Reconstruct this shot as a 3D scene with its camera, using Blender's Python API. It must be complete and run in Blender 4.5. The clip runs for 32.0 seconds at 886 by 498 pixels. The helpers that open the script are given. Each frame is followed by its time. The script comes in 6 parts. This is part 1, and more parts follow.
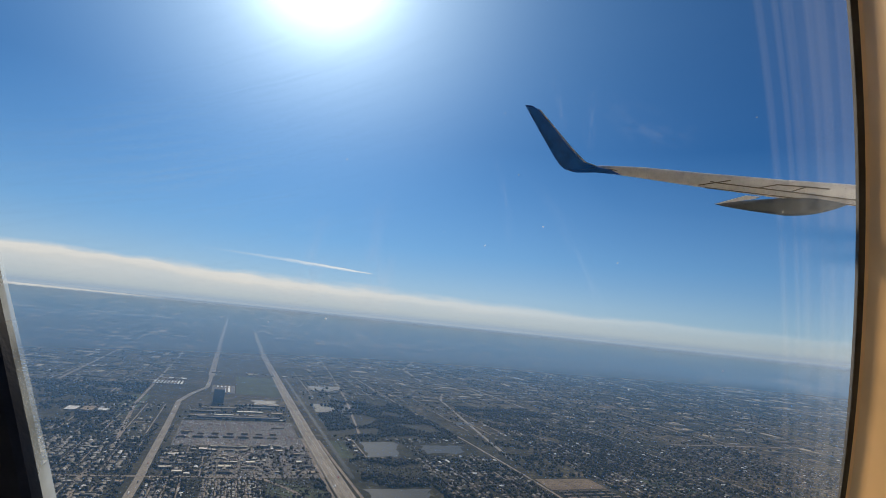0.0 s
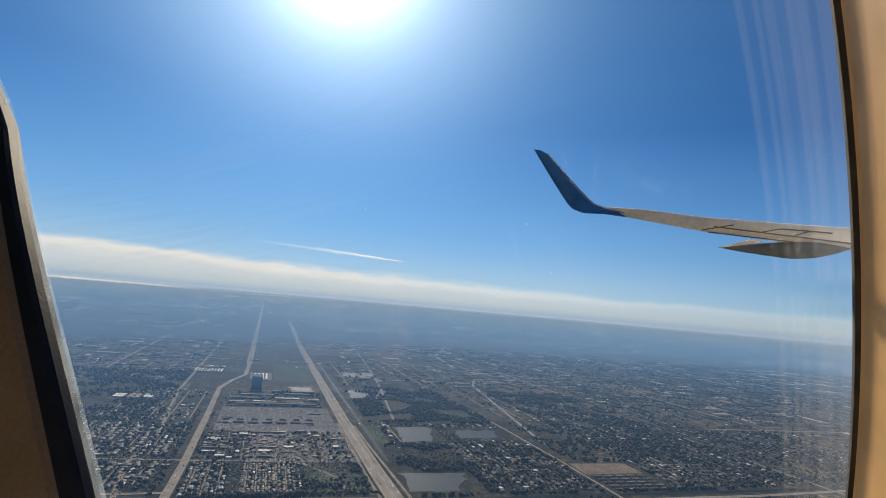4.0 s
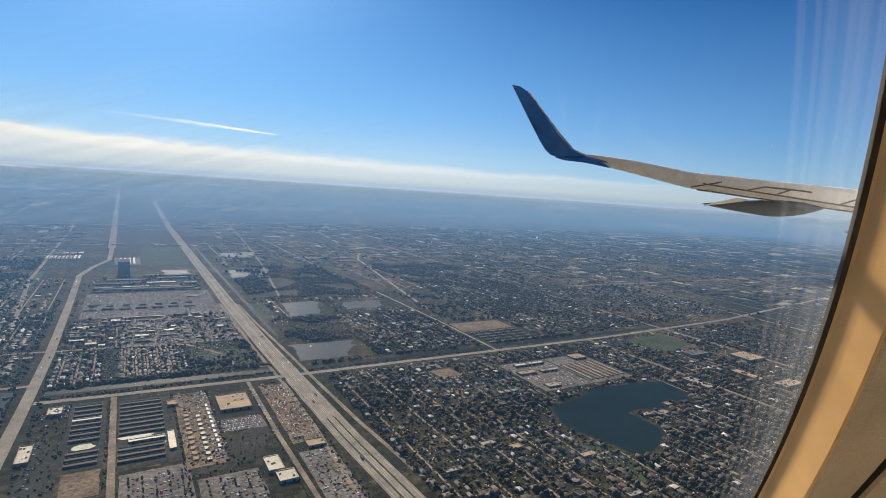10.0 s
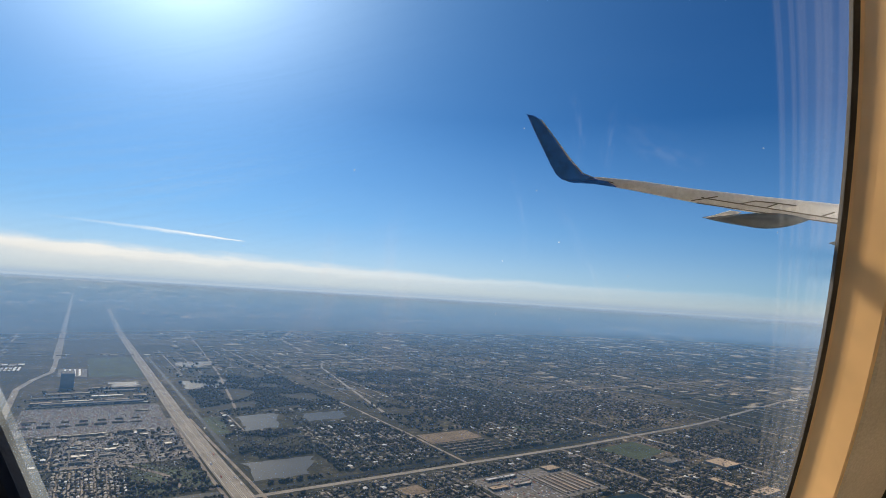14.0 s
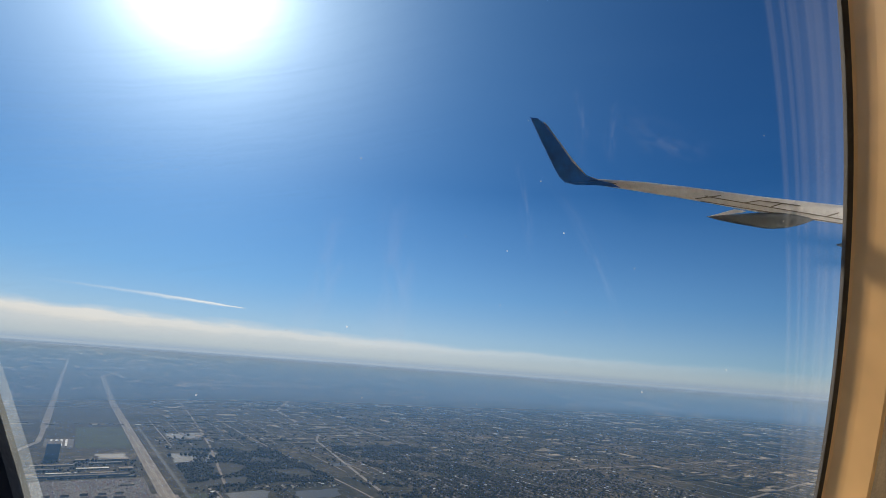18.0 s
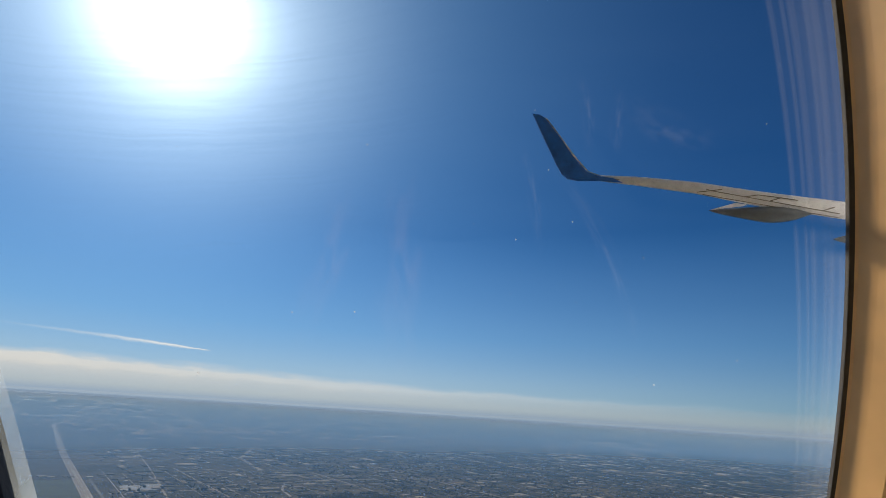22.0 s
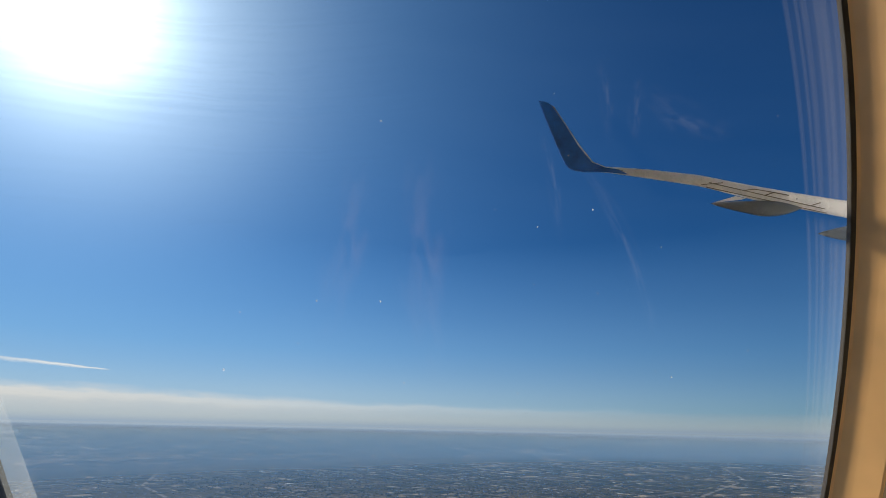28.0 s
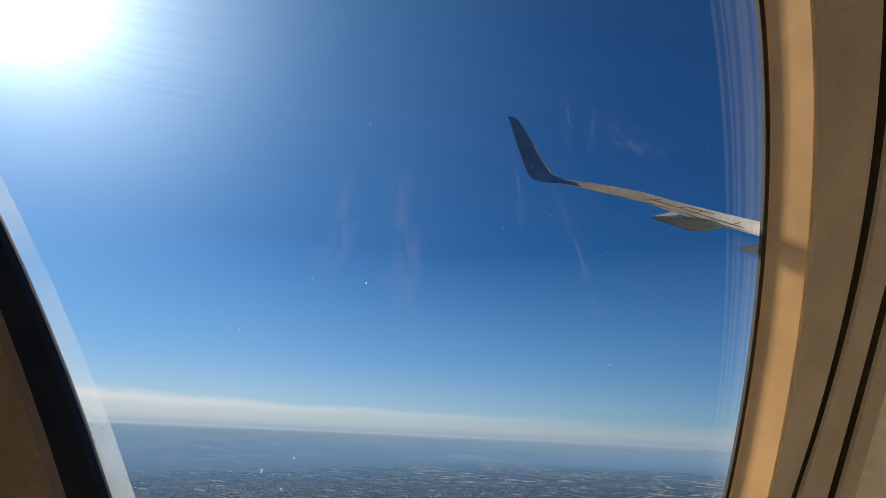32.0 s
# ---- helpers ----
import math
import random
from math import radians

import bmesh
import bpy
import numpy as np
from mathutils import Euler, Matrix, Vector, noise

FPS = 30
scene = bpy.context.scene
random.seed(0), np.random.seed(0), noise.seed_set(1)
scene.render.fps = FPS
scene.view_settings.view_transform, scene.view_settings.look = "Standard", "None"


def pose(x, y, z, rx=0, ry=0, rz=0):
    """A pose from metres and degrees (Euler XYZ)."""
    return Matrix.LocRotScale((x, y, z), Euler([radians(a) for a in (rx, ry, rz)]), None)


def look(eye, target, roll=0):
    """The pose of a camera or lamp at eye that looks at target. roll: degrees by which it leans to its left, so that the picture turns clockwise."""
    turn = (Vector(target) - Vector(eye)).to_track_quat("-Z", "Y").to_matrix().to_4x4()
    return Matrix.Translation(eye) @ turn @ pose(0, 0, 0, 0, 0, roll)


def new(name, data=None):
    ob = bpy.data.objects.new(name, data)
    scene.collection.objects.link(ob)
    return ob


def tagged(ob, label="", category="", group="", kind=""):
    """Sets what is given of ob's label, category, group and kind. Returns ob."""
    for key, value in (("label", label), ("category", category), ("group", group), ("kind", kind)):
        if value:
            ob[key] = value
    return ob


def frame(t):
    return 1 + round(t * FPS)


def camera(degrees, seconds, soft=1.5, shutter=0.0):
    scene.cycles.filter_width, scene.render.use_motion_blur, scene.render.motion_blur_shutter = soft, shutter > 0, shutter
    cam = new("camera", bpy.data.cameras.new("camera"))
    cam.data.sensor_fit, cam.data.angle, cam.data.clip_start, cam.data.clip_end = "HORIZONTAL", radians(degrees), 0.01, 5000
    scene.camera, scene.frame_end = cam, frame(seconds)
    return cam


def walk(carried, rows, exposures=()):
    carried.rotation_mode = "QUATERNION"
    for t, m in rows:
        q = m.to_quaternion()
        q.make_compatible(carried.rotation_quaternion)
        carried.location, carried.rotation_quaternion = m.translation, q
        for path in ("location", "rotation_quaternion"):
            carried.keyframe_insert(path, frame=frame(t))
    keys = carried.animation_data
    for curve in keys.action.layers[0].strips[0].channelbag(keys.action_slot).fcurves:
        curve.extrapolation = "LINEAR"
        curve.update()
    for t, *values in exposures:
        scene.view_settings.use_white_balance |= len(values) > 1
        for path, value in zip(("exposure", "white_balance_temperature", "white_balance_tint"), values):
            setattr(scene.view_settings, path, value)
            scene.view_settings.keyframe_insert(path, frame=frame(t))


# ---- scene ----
# ---- camera and walk ----
LENS = 80.0
cam = camera(LENS, 32.0, soft=0.75)
# seconds, x, y, z, heading clockwise from +y, pitch up, lean
PATH = [
    (0, 0.0857, 0.0087, 29.9964, -8.90, 7.83, 5.90),
    (0.5, 0.0809, -0.0029, 30.0047, -9.30, 7.52, 5.85),
    (1, 0.0802, -0.0041, 30.0103, -9.03, 7.00, 6.13),
    (1.5, 0.0858, -0.0037, 30.0072, -9.61, 6.73, 6.68),
    (2, 0.0866, -0.0014, 30.0111, -9.76, 6.74, 6.71),
    (2.5, 0.0878, -0.0094, 30.0174, -10.60, 6.78, 6.48),
    (4.5, 0.0985, -0.0162, 30.0423, -12.00, 5.12, 4.85),
    (5, 0.0948, -0.0175, 30.0501, -11.30, 3.69, 5.10),
    (5.5, 0.0913, -0.0199, 30.0582, -11.02, 2.28, 5.31),
    (6, 0.0927, -0.0121, 30.0647, -10.46, 1.34, 5.15),
    (6.5, 0.0819, -0.0212, 30.0680, -9.67, 0.06, 4.91),
    (7, 0.0751, -0.0192, 30.0717, -8.23, -0.89, 5.69),
    (7.5, 0.0682, -0.0219, 30.0782, -6.96, -1.73, 4.20),
    (8, 0.0658, -0.0099, 30.0811, -5.53, -2.35, 4.45),
    (8.5, 0.0500, -0.0162, 30.0834, -3.64, -3.83, 4.68),
    (9, 0.0442, -0.0091, 30.0840, -1.32, -5.49, 4.82),
    (9.5, 0.0388, -0.0028, 30.0855, 0.32, -6.49, 4.61),
    (10, 0.0295, 0.0280, 30.0891, 1.65, -6.48, 3.89),
    (10.5, 0.0186, 0.0037, 30.0859, 3.20, -5.29, 4.63),
    (11, 0.0107, 0.0046, 30.0838, 4.07, -5.52, 4.57),
    (11.5, 0.0041, 0.0081, 30.0825, 5.09, -5.00, 4.44),
    (12, -0.0013, 0.0071, 30.0759, 4.98, -3.52, 3.53),
    (12.5, -0.0051, 0.0063, 30.0677, 5.18, -2.35, 3.36),
    (13, -0.0066, 0.0134, 30.0468, 5.29, 0.57, 2.93),
    (13.5, -0.0057, 0.0104, 30.0299, 4.75, 4.29, 3.64),
    (14, -0.0072, 0.0103, 30.0234, 4.51, 5.10, 3.51),
    (14.5, -0.0083, 0.0125, 30.0189, 4.51, 5.84, 3.22),
    (16.5, -0.0030, 0.0163, 29.9914, 3.71, 9.10, 4.07),
    (17, -0.0038, 0.0187, 29.9823, 3.50, 10.32, 4.57),
    (17.5, -0.0022, 0.0194, 29.9780, 3.56, 12.01, 4.46),
    (18, -0.0044, 0.0204, 29.9720, 3.77, 12.58, 4.34),
    (18.5, -0.0052, 0.0221, 29.9679, 3.71, 12.72, 4.47),
    (19, -0.0100, 0.0205, 29.9631, 4.17, 13.38, 3.95),
    (19.5, -0.0094, 0.0265, 29.9620, 4.87, 14.54, 3.95),
    (20, -0.0142, 0.0246, 29.9643, 4.88, 13.92, 4.14),
    (20.5, -0.0161, 0.0299, 29.9583, 5.44, 14.23, 3.78),
    (21, -0.0215, 0.0288, 29.9488, 6.02, 15.04, 3.66),
    (21.5, -0.0210, 0.0358, 29.9463, 6.04, 15.71, 3.75),
    (22, -0.0233, 0.0398, 29.9409, 6.59, 17.07, 3.63),
    (22.5, -0.0285, 0.0400, 29.9418, 7.47, 17.61, 2.48),
    (23, -0.0322, 0.0345, 29.9338, 8.06, 17.31, 2.76),
    (23.5, -0.0318, 0.0453, 29.9410, 8.81, 16.76, 3.09),
    (24, -0.0361, 0.0470, 29.9359, 8.83, 17.60, 3.25),
    (24.5, -0.0427, 0.0498, 29.9366, 9.85, 17.75, 3.43),
    (25, -0.0435, 0.0549, 29.9341, 10.78, 18.00, 3.11),
    (25.5, -0.0465, 0.0596, 29.9296, 11.57, 18.21, 2.75),
    (26, -0.0506, 0.0559, 29.9131, 12.24, 18.90, 3.27),
    (26.5, -0.0533, 0.0727, 29.9163, 13.27, 19.24, 2.04),
    (28.5, -0.0827, 0.0796, 29.9341, 15.99, 18.56, 1.89),
    (29, -0.0869, 0.0763, 29.9226, 16.77, 18.69, 2.76),
    (29.5, -0.0856, 0.0903, 29.9249, 17.59, 18.96, 2.70),
    (30, -0.0907, 0.0946, 29.9289, 18.48, 19.40, 2.04),
    (30.5, -0.0929, 0.0970, 29.9264, 18.84, 20.50, 2.34),
    (31, -0.1027, 0.0912, 29.9231, 19.51, 20.46, 2.64),
    (31.5, -0.1023, 0.1005, 29.9333, 20.22, 19.71, 1.66),
    (32, -0.0997, 0.0508, 29.9126, 20.90, 19.24, 2.60),
]


def eye_pose(x, y, z, heading, pitch, lean):
    h, p = radians(heading), radians(pitch)
    ahead = Vector((math.sin(h) * math.cos(p), math.cos(h) * math.cos(p), math.sin(p)))
    at = Vector((x, y, z))
    return look(at, at + ahead, lean)


EXPOSURES = [(0, 0.28), (2.5, 0.36), (6, 0.53), (9, 0.66), (12, 0.75), (14, 0.62), (17, 0.4), (20, 0.26), (26, 0.22), (32, 0.38)]
walk(cam, [(t, eye_pose(*row)) for t, *row in PATH], EXPOSURES)

# ---- light ----
SUN_AZ, SUN_EL = -26.0, 34.8
sun_way = Vector((math.sin(radians(SUN_AZ)) * math.cos(radians(SUN_EL)), math.cos(radians(SUN_AZ)) * math.cos(radians(SUN_EL)), math.sin(radians(SUN_EL))))

world = bpy.data.worlds.new("sky")
scene.world = world
world.use_nodes = True
wn, wl = world.node_tree.nodes, world.node_tree.links
background = wn["Background"]
sky = wn.new("ShaderNodeTexSky")
sky.sky_type = "NISHITA"
sky.sun_disc = False
sky.sun_elevation = radians(SUN_EL)
sky.sun_rotation = radians(SUN_AZ)
sky.altitude = 600
sky.air_density, sky.dust_density, sky.ozone_density = 1.0, 0.15, 4.0
# a glow added to the sky round the sun, for haze and pane glare
coords = wn.new("ShaderNodeTexCoord")
dot = wn.new("ShaderNodeVectorMath")
dot.operation = "DOT_PRODUCT"
dot.inputs[1].default_value = sun_way
wl.new(coords.outputs["Generated"], dot.inputs[0])


def world_math(op, a, b):
    n = wn.new("ShaderNodeMath")
    n.operation = op
    for socket, value in zip(n.inputs, (a, b)):
        if isinstance(value, (int, float)):
            socket.default_value = value
        else:
            wl.new(value, socket)
    return n.outputs[0]


facing = world_math("MAXIMUM", dot.outputs["Value"], 0.0)
core = world_math("MULTIPLY", world_math("POWER", facing, 34.0), 13.0)
disc = world_math("MULTIPLY", world_math("POWER", facing, 190.0), 34.0)
wide = world_math("MULTIPLY", world_math("POWER", facing, 6.5), 4.6)


def tinted(colour, amount):
    n = wn.new("ShaderNodeVectorMath")
    n.operation = "SCALE"
    n.inputs[0].default_value = colour
    wl.new(amount, n.inputs["Scale"])
    return n.outputs[0]


tint = wn.new("ShaderNodeVectorMath")
wl.new(tinted((0.84, 0.97, 1.0), world_math("ADD", core, disc)), tint.inputs[0])
wl.new(tinted((0.4, 0.77, 1.11), wide), tint.inputs[1])
both = wn.new("ShaderNodeVectorMath")
deep = wn.new("ShaderNodeVectorMath")
deep.operation = "MULTIPLY"
deep.inputs[1].default_value = (0.19, 0.62, 1.02)
wl.new(sky.outputs[0], deep.inputs[0])
wl.new(deep.outputs[0], both.inputs[0])
wl.new(tint.outputs[0], both.inputs[1])
wl.new(both.outputs[0], background.inputs[0])
background.inputs[1].default_value = 0.042

sun = new("sun", bpy.data.lights.new("sun", "SUN"))
sun.data.energy, sun.data.angle, sun.data.color = 3.6, radians(7.0), (1.0, 0.85, 0.63)
sun.matrix_world = look(sun_way * 50 + Vector((0, 0, 60)), (0, 0, 60))


# ---- materials ----
def material(name, rough=0.6, metal=0.0, spec=0.5):
    m = bpy.data.materials.new(name)
    m.use_nodes = True
    n, l = m.node_tree.nodes, m.node_tree.links
    b = n["Principled BSDF"]
    b.inputs["Roughness"].default_value, b.inputs["Metallic"].default_value, b.inputs["Specular IOR Level"].default_value = rough, metal, spec
    return m, n, l, b


def noise_tex(n, l, scale, detail=4.0, rough=0.55, source="Object"):
    c = n.new("ShaderNodeTexCoord")
    t = n.new("ShaderNodeTexNoise")
    t.inputs["Scale"].default_value, t.inputs["Detail"].default_value, t.inputs["Roughness"].default_value = scale, detail, rough
    l.new(c.outputs[source], t.inputs["Vector"])
    return t.outputs["Fac"]


def ramp(n, l, source, stops, mode="LINEAR"):
    r = n.new("ShaderNodeValToRGB")
    r.color_ramp.interpolation = mode
    while len(r.color_ramp.elements) < len(stops):
        r.color_ramp.elements.new(0.5)
    for e, (at, colour) in zip(r.color_ramp.elements, stops):
        e.position, e.color = at, (*colour, 1.0)
    l.new(source, r.inputs[0])
    return r.outputs[0]


def mix(n, l, kind, fac, a, b):
    x = n.new("ShaderNodeMix")
    x.data_type, x.blend_type = "RGBA", kind
    for key, value in (("Factor", fac), ("A", a), ("B", b)):
        socket = next(i for i in x.inputs if i.name == key and i.type == ("VALUE" if key == "Factor" else "RGBA"))
        if isinstance(value, (int, float)):
            socket.default_value = value
        elif isinstance(value, tuple):
            socket.default_value = (*value, 1.0)
        else:
            l.new(value, socket)
    return next(o for o in x.outputs if o.type == "RGBA")


def bump(n, l, b, height, strength, distance):
    u = n.new("ShaderNodeBump")
    u.inputs["Strength"].default_value, u.inputs["Distance"].default_value = strength, distance
    l.new(height, u.inputs["Height"])
    l.new(u.outputs[0], b.inputs["Normal"])


def worn(name, colour, rough=0.6, metal=0.0, big=2.0, fine=40.0, amount=0.35, relief=0.0, spec=0.15, mottle=0.0):
    """A painted or mineral surface: colour with stains at one scale and grain at another."""
    m, n, l, b = material(name, rough, metal, spec)
    dark = tuple(c * (1 - amount) for c in colour)
    light = tuple(min(1.0, c * (1 + amount * 0.5)) for c in colour)
    base = ramp(n, l, noise_tex(n, l, big), [(0.3, dark), (0.62, light)])
    grain = ramp(n, l, noise_tex(n, l, fine, 2.0), [(0.25, (0.8, 0.8, 0.8)), (0.75, (1, 1, 1))])
    if mottle:
        spots = ramp(n, l, noise_tex(n, l, fine * 0.55, 6.0, 0.75), [(0.36, (1 - mottle,) * 3), (0.5, (1, 1, 1)), (0.64, (1 + mottle,) * 3)])
        base = mix(n, l, "MULTIPLY", 1.0, base, spots)
    l.new(mix(n, l, "MULTIPLY", 1.0, base, grain), b.inputs["Base Color"])
    if relief:
        bump(n, l, b, noise_tex(n, l, fine, 3.0), 0.4, relief)
    return m


def by_random(name, colours, rough=0.7, island=True, grain=3.0, spec=0.12):
    """One of several colours for each loose piece of a mesh, or for each object."""
    m, n, l, b = material(name, rough, 0.0, spec)
    r = n.new("ShaderNodeNewGeometry").outputs["Random Per Island"] if island else n.new("ShaderNodeObjectInfo").outputs["Random"]
    base = ramp(n, l, r, [(i / len(colours), c) for i, c in enumerate(colours)], "CONSTANT")
    stain = ramp(n, l, noise_tex(n, l, grain), [(0.3, (0.68, 0.68, 0.68)), (0.65, (1, 1, 1))])
    l.new(mix(n, l, "MULTIPLY", 1.0, base, stain), b.inputs["Base Color"])
    return m


def ground_material():
    m, n, l, b = material("suburban_ground", 0.95, 0.0, 0.1)
    broad = ramp(n, l, noise_tex(n, l, 0.022, 5.0, 0.6), [(0.34, (0.036, 0.037, 0.024)), (0.45, (0.06, 0.055, 0.038)), (0.56, (0.105, 0.086, 0.062)), (0.66, (0.165, 0.13, 0.094)), (0.72, (0.32, 0.27, 0.2))])
    c = n.new("ShaderNodeTexCoord")
    v = n.new("ShaderNodeTexVoronoi")
    v.inputs["Scale"].default_value = 0.16
    turn = n.new("ShaderNodeMapping")
    turn.inputs["Rotation"].default_value = (0, 0, radians(-29.5))
    l.new(c.outputs["Object"], turn.inputs[0])
    l.new(turn.outputs[0], v.inputs["Vector"])
    v.distance = "CHEBYCHEV"
    lots = ramp(n, l, v.outputs["Color"], [(0.0, (0.55, 0.6, 0.5)), (0.5, (0.95, 0.95, 0.9)), (1.0, (1.5, 1.4, 1.25))])
    wide = ramp(n, l, noise_tex(n, l, 0.0045, 4.0, 0.6), [(0.38, (0.45, 0.52, 0.46)), (0.5, (0.9, 0.9, 0.9)), (0.6, (1.3, 1.25, 1.15)), (0.68, (2.2, 1.9, 1.6))])
    one = mix(n, l, "MULTIPLY", 0.8, mix(n, l, "MULTIPLY", 1.0, broad, wide), lots)
    fine = ramp(n, l, noise_tex(n, l, 1.3, 5.0, 0.7), [(0.35, (0.35, 0.38, 0.32)), (0.52, (1, 1, 1)), (0.68, (2.0, 1.85, 1.6))])
    two = mix(n, l, "MULTIPLY", 0.85, one, fine)
    plots = n.new("ShaderNodeTexVoronoi")
    plots.inputs["Scale"].default_value = 0.75
    plots.distance = "CHEBYCHEV"
    l.new(turn.outputs[0], plots.inputs["Vector"])
    specks = ramp(n, l, plots.outputs["Color"], [(0.0, (0.45, 0.5, 0.42)), (0.55, (0.9, 0.9, 0.85)), (0.78, (1.3, 1.2, 1.1)), (0.93, (2.6, 2.5, 2.3))], "CONSTANT")
    l.new(mix(n, l, "MULTIPLY", 0.75, two, specks), b.inputs["Base Color"])
    return m


M_GROUND = ground_material()
M_ASPHALT = worn("asphalt", (0.26, 0.21, 0.16), 0.9, 0, 0.3, 6.0, 0.4, mottle=0.35)
M_HIGHWAY = worn("concrete_highway", (0.27, 0.235, 0.19), 0.85, 0, 0.25, 5.0, 0.3, mottle=0.2)
M_LOT = worn("parking_lot", (0.165, 0.148, 0.128), 0.9, 0, 0.2, 3.0, 0.35, mottle=0.55)
M_DIRT = worn("bare_dirt", (0.2, 0.15, 0.1), 0.95, 0, 0.25, 4.0, 0.35, mottle=0.55)
M_FIELD = worn("dark_field", (0.042, 0.042, 0.033), 0.95, 0, 0.15, 3.0, 0.4, mottle=0.55)
M_GRASS = worn("mown_grass", (0.06, 0.076, 0.04), 0.95, 0, 0.2, 4.0, 0.35, mottle=0.55)
M_MARK = worn("white_lane_paint", (0.6, 0.58, 0.52), 0.7, 0, 0.5, 6.0, 0.3)
M_WALL = by_random("house_walls", [(0.34, 0.28, 0.2), (0.25, 0.2, 0.15), (0.4, 0.36, 0.3), (0.2, 0.15, 0.11), (0.3, 0.24, 0.17)], 0.85)
M_ROOF = by_random("house_roofs", [(0.30, 0.27, 0.23), (0.10, 0.09, 0.08), (0.16, 0.13, 0.10), (0.2, 0.17, 0.14), (0.08, 0.075, 0.07), (0.13, 0.11, 0.09), (0.66, 0.64, 0.6), (0.1, 0.083, 0.07), (0.14, 0.115, 0.09), (0.19, 0.155, 0.12), (0.12, 0.1, 0.085), (0.09, 0.08, 0.065)], 0.6)
M_DARK_ROOF = worn("dark_storage_roof", (0.065, 0.06, 0.06), 0.7, 0, 0.4, 6.0, 0.35)
M_TAN_ROOF = worn("tan_gravel_roof", (0.46, 0.345, 0.23), 0.85, 0, 0.35, 5.0, 0.25)
M_WHITE_METAL = worn("white_metal_roof", (0.43, 0.38, 0.3), 0.5, 0, 0.6, 8.0, 0.18)
M_BRIGHT_ROOF = worn("bright_white_roof", (0.74, 0.72, 0.68), 0.55, 0, 0.6, 8.0, 0.15)
M_STUCCO = worn("cream_stucco", (0.34, 0.275, 0.195), 0.85, 0, 0.8, 9.0, 0.2)
M_GLASS_WALL = worn("blue_curtain_glass", (0.09, 0.15, 0.22), 0.15, 0.3, 0.5, 5.0, 0.3, 0.0, 0.5)
M_LEAF = by_random("foliage", [(0.095, 0.083, 0.056), (0.072, 0.072, 0.045), (0.125, 0.1, 0.072), (0.068, 0.068, 0.043), (0.135, 0.106, 0.078), (0.1, 0.085, 0.06), (0.078, 0.08, 0.048)], 0.9, True, 6.0, 0.15)
M_BARK = worn("bark", (0.10, 0.075, 0.05), 0.95)
M_CAR = by_random("car_paint", [(0.8, 0.8, 0.8), (0.1, 0.1, 0.11), (0.5, 0.5, 0.52), (0.3, 0.05, 0.04), (0.75, 0.75, 0.74), (0.08, 0.12, 0.25)], 0.3, True)
M_CAR_OB = by_random("vehicle_paint", [(0.8, 0.8, 0.8), (0.1, 0.1, 0.11), (0.5, 0.5, 0.52), (0.3, 0.05, 0.04), (0.75, 0.75, 0.74), (0.08, 0.12, 0.25)], 0.3, False)
M_PATCHES = by_random("far_land", [(0.03, 0.032, 0.02), (0.36, 0.3, 0.22), (0.026, 0.028, 0.017), (0.1, 0.08, 0.055), (0.04, 0.04, 0.026), (0.16, 0.125, 0.085), (0.3, 0.26, 0.2), (0.034, 0.036, 0.022), (0.07, 0.058, 0.04), (0.2, 0.17, 0.12), (0.05, 0.056, 0.03)], 0.9, True, 0.2)
M_CLUTTER = by_random("yard_clutter", [(0.1, 0.085, 0.065), (0.05, 0.045, 0.04), (0.3, 0.26, 0.2), (0.08, 0.07, 0.05), (0.18, 0.14, 0.1), (0.7, 0.68, 0.64), (0.06, 0.055, 0.045), (0.13, 0.1, 0.075), (0.42, 0.38, 0.32), (0.09, 0.08, 0.06)], 0.8)
M_BLOCK_WALL = worn("brown_block_wall", (0.12, 0.095, 0.07), 0.9, 0, 0.8, 9.0, 0.3)
M_TYRE = worn("tyre_rubber", (0.03, 0.03, 0.03), 0.9)
M_WINDSCREEN = worn("tinted_glass", (0.03, 0.035, 0.04), 0.1)


def water_material(name, colour, rough, spec):
    m, n, l, b = material(name, rough, 0.0, spec)
    l.new(ramp(n, l, noise_tex(n, l, 0.12), [(0.3, tuple(c * 0.7 for c in colour)), (0.7, colour)]), b.inputs["Base Color"])
    bump(n, l, b, noise_tex(n, l, 1.2, 3.0), 0.1, 0.02)
    return m


M_WATER = water_material("lake_water", (0.012, 0.024, 0.023), 0.35, 0.03)
M_MURKY = water_material("pond_water", (0.065, 0.07, 0.072), 0.4, 0.05)

M_CANAL = water_material("canal_water", (0.014, 0.018, 0.016), 0.4, 0.02)
M_ALGAE = worn("algae_water", (0.2, 0.21, 0.15), 0.5, 0, 0.9, 5.0, 0.45, 0.0, 0.2)


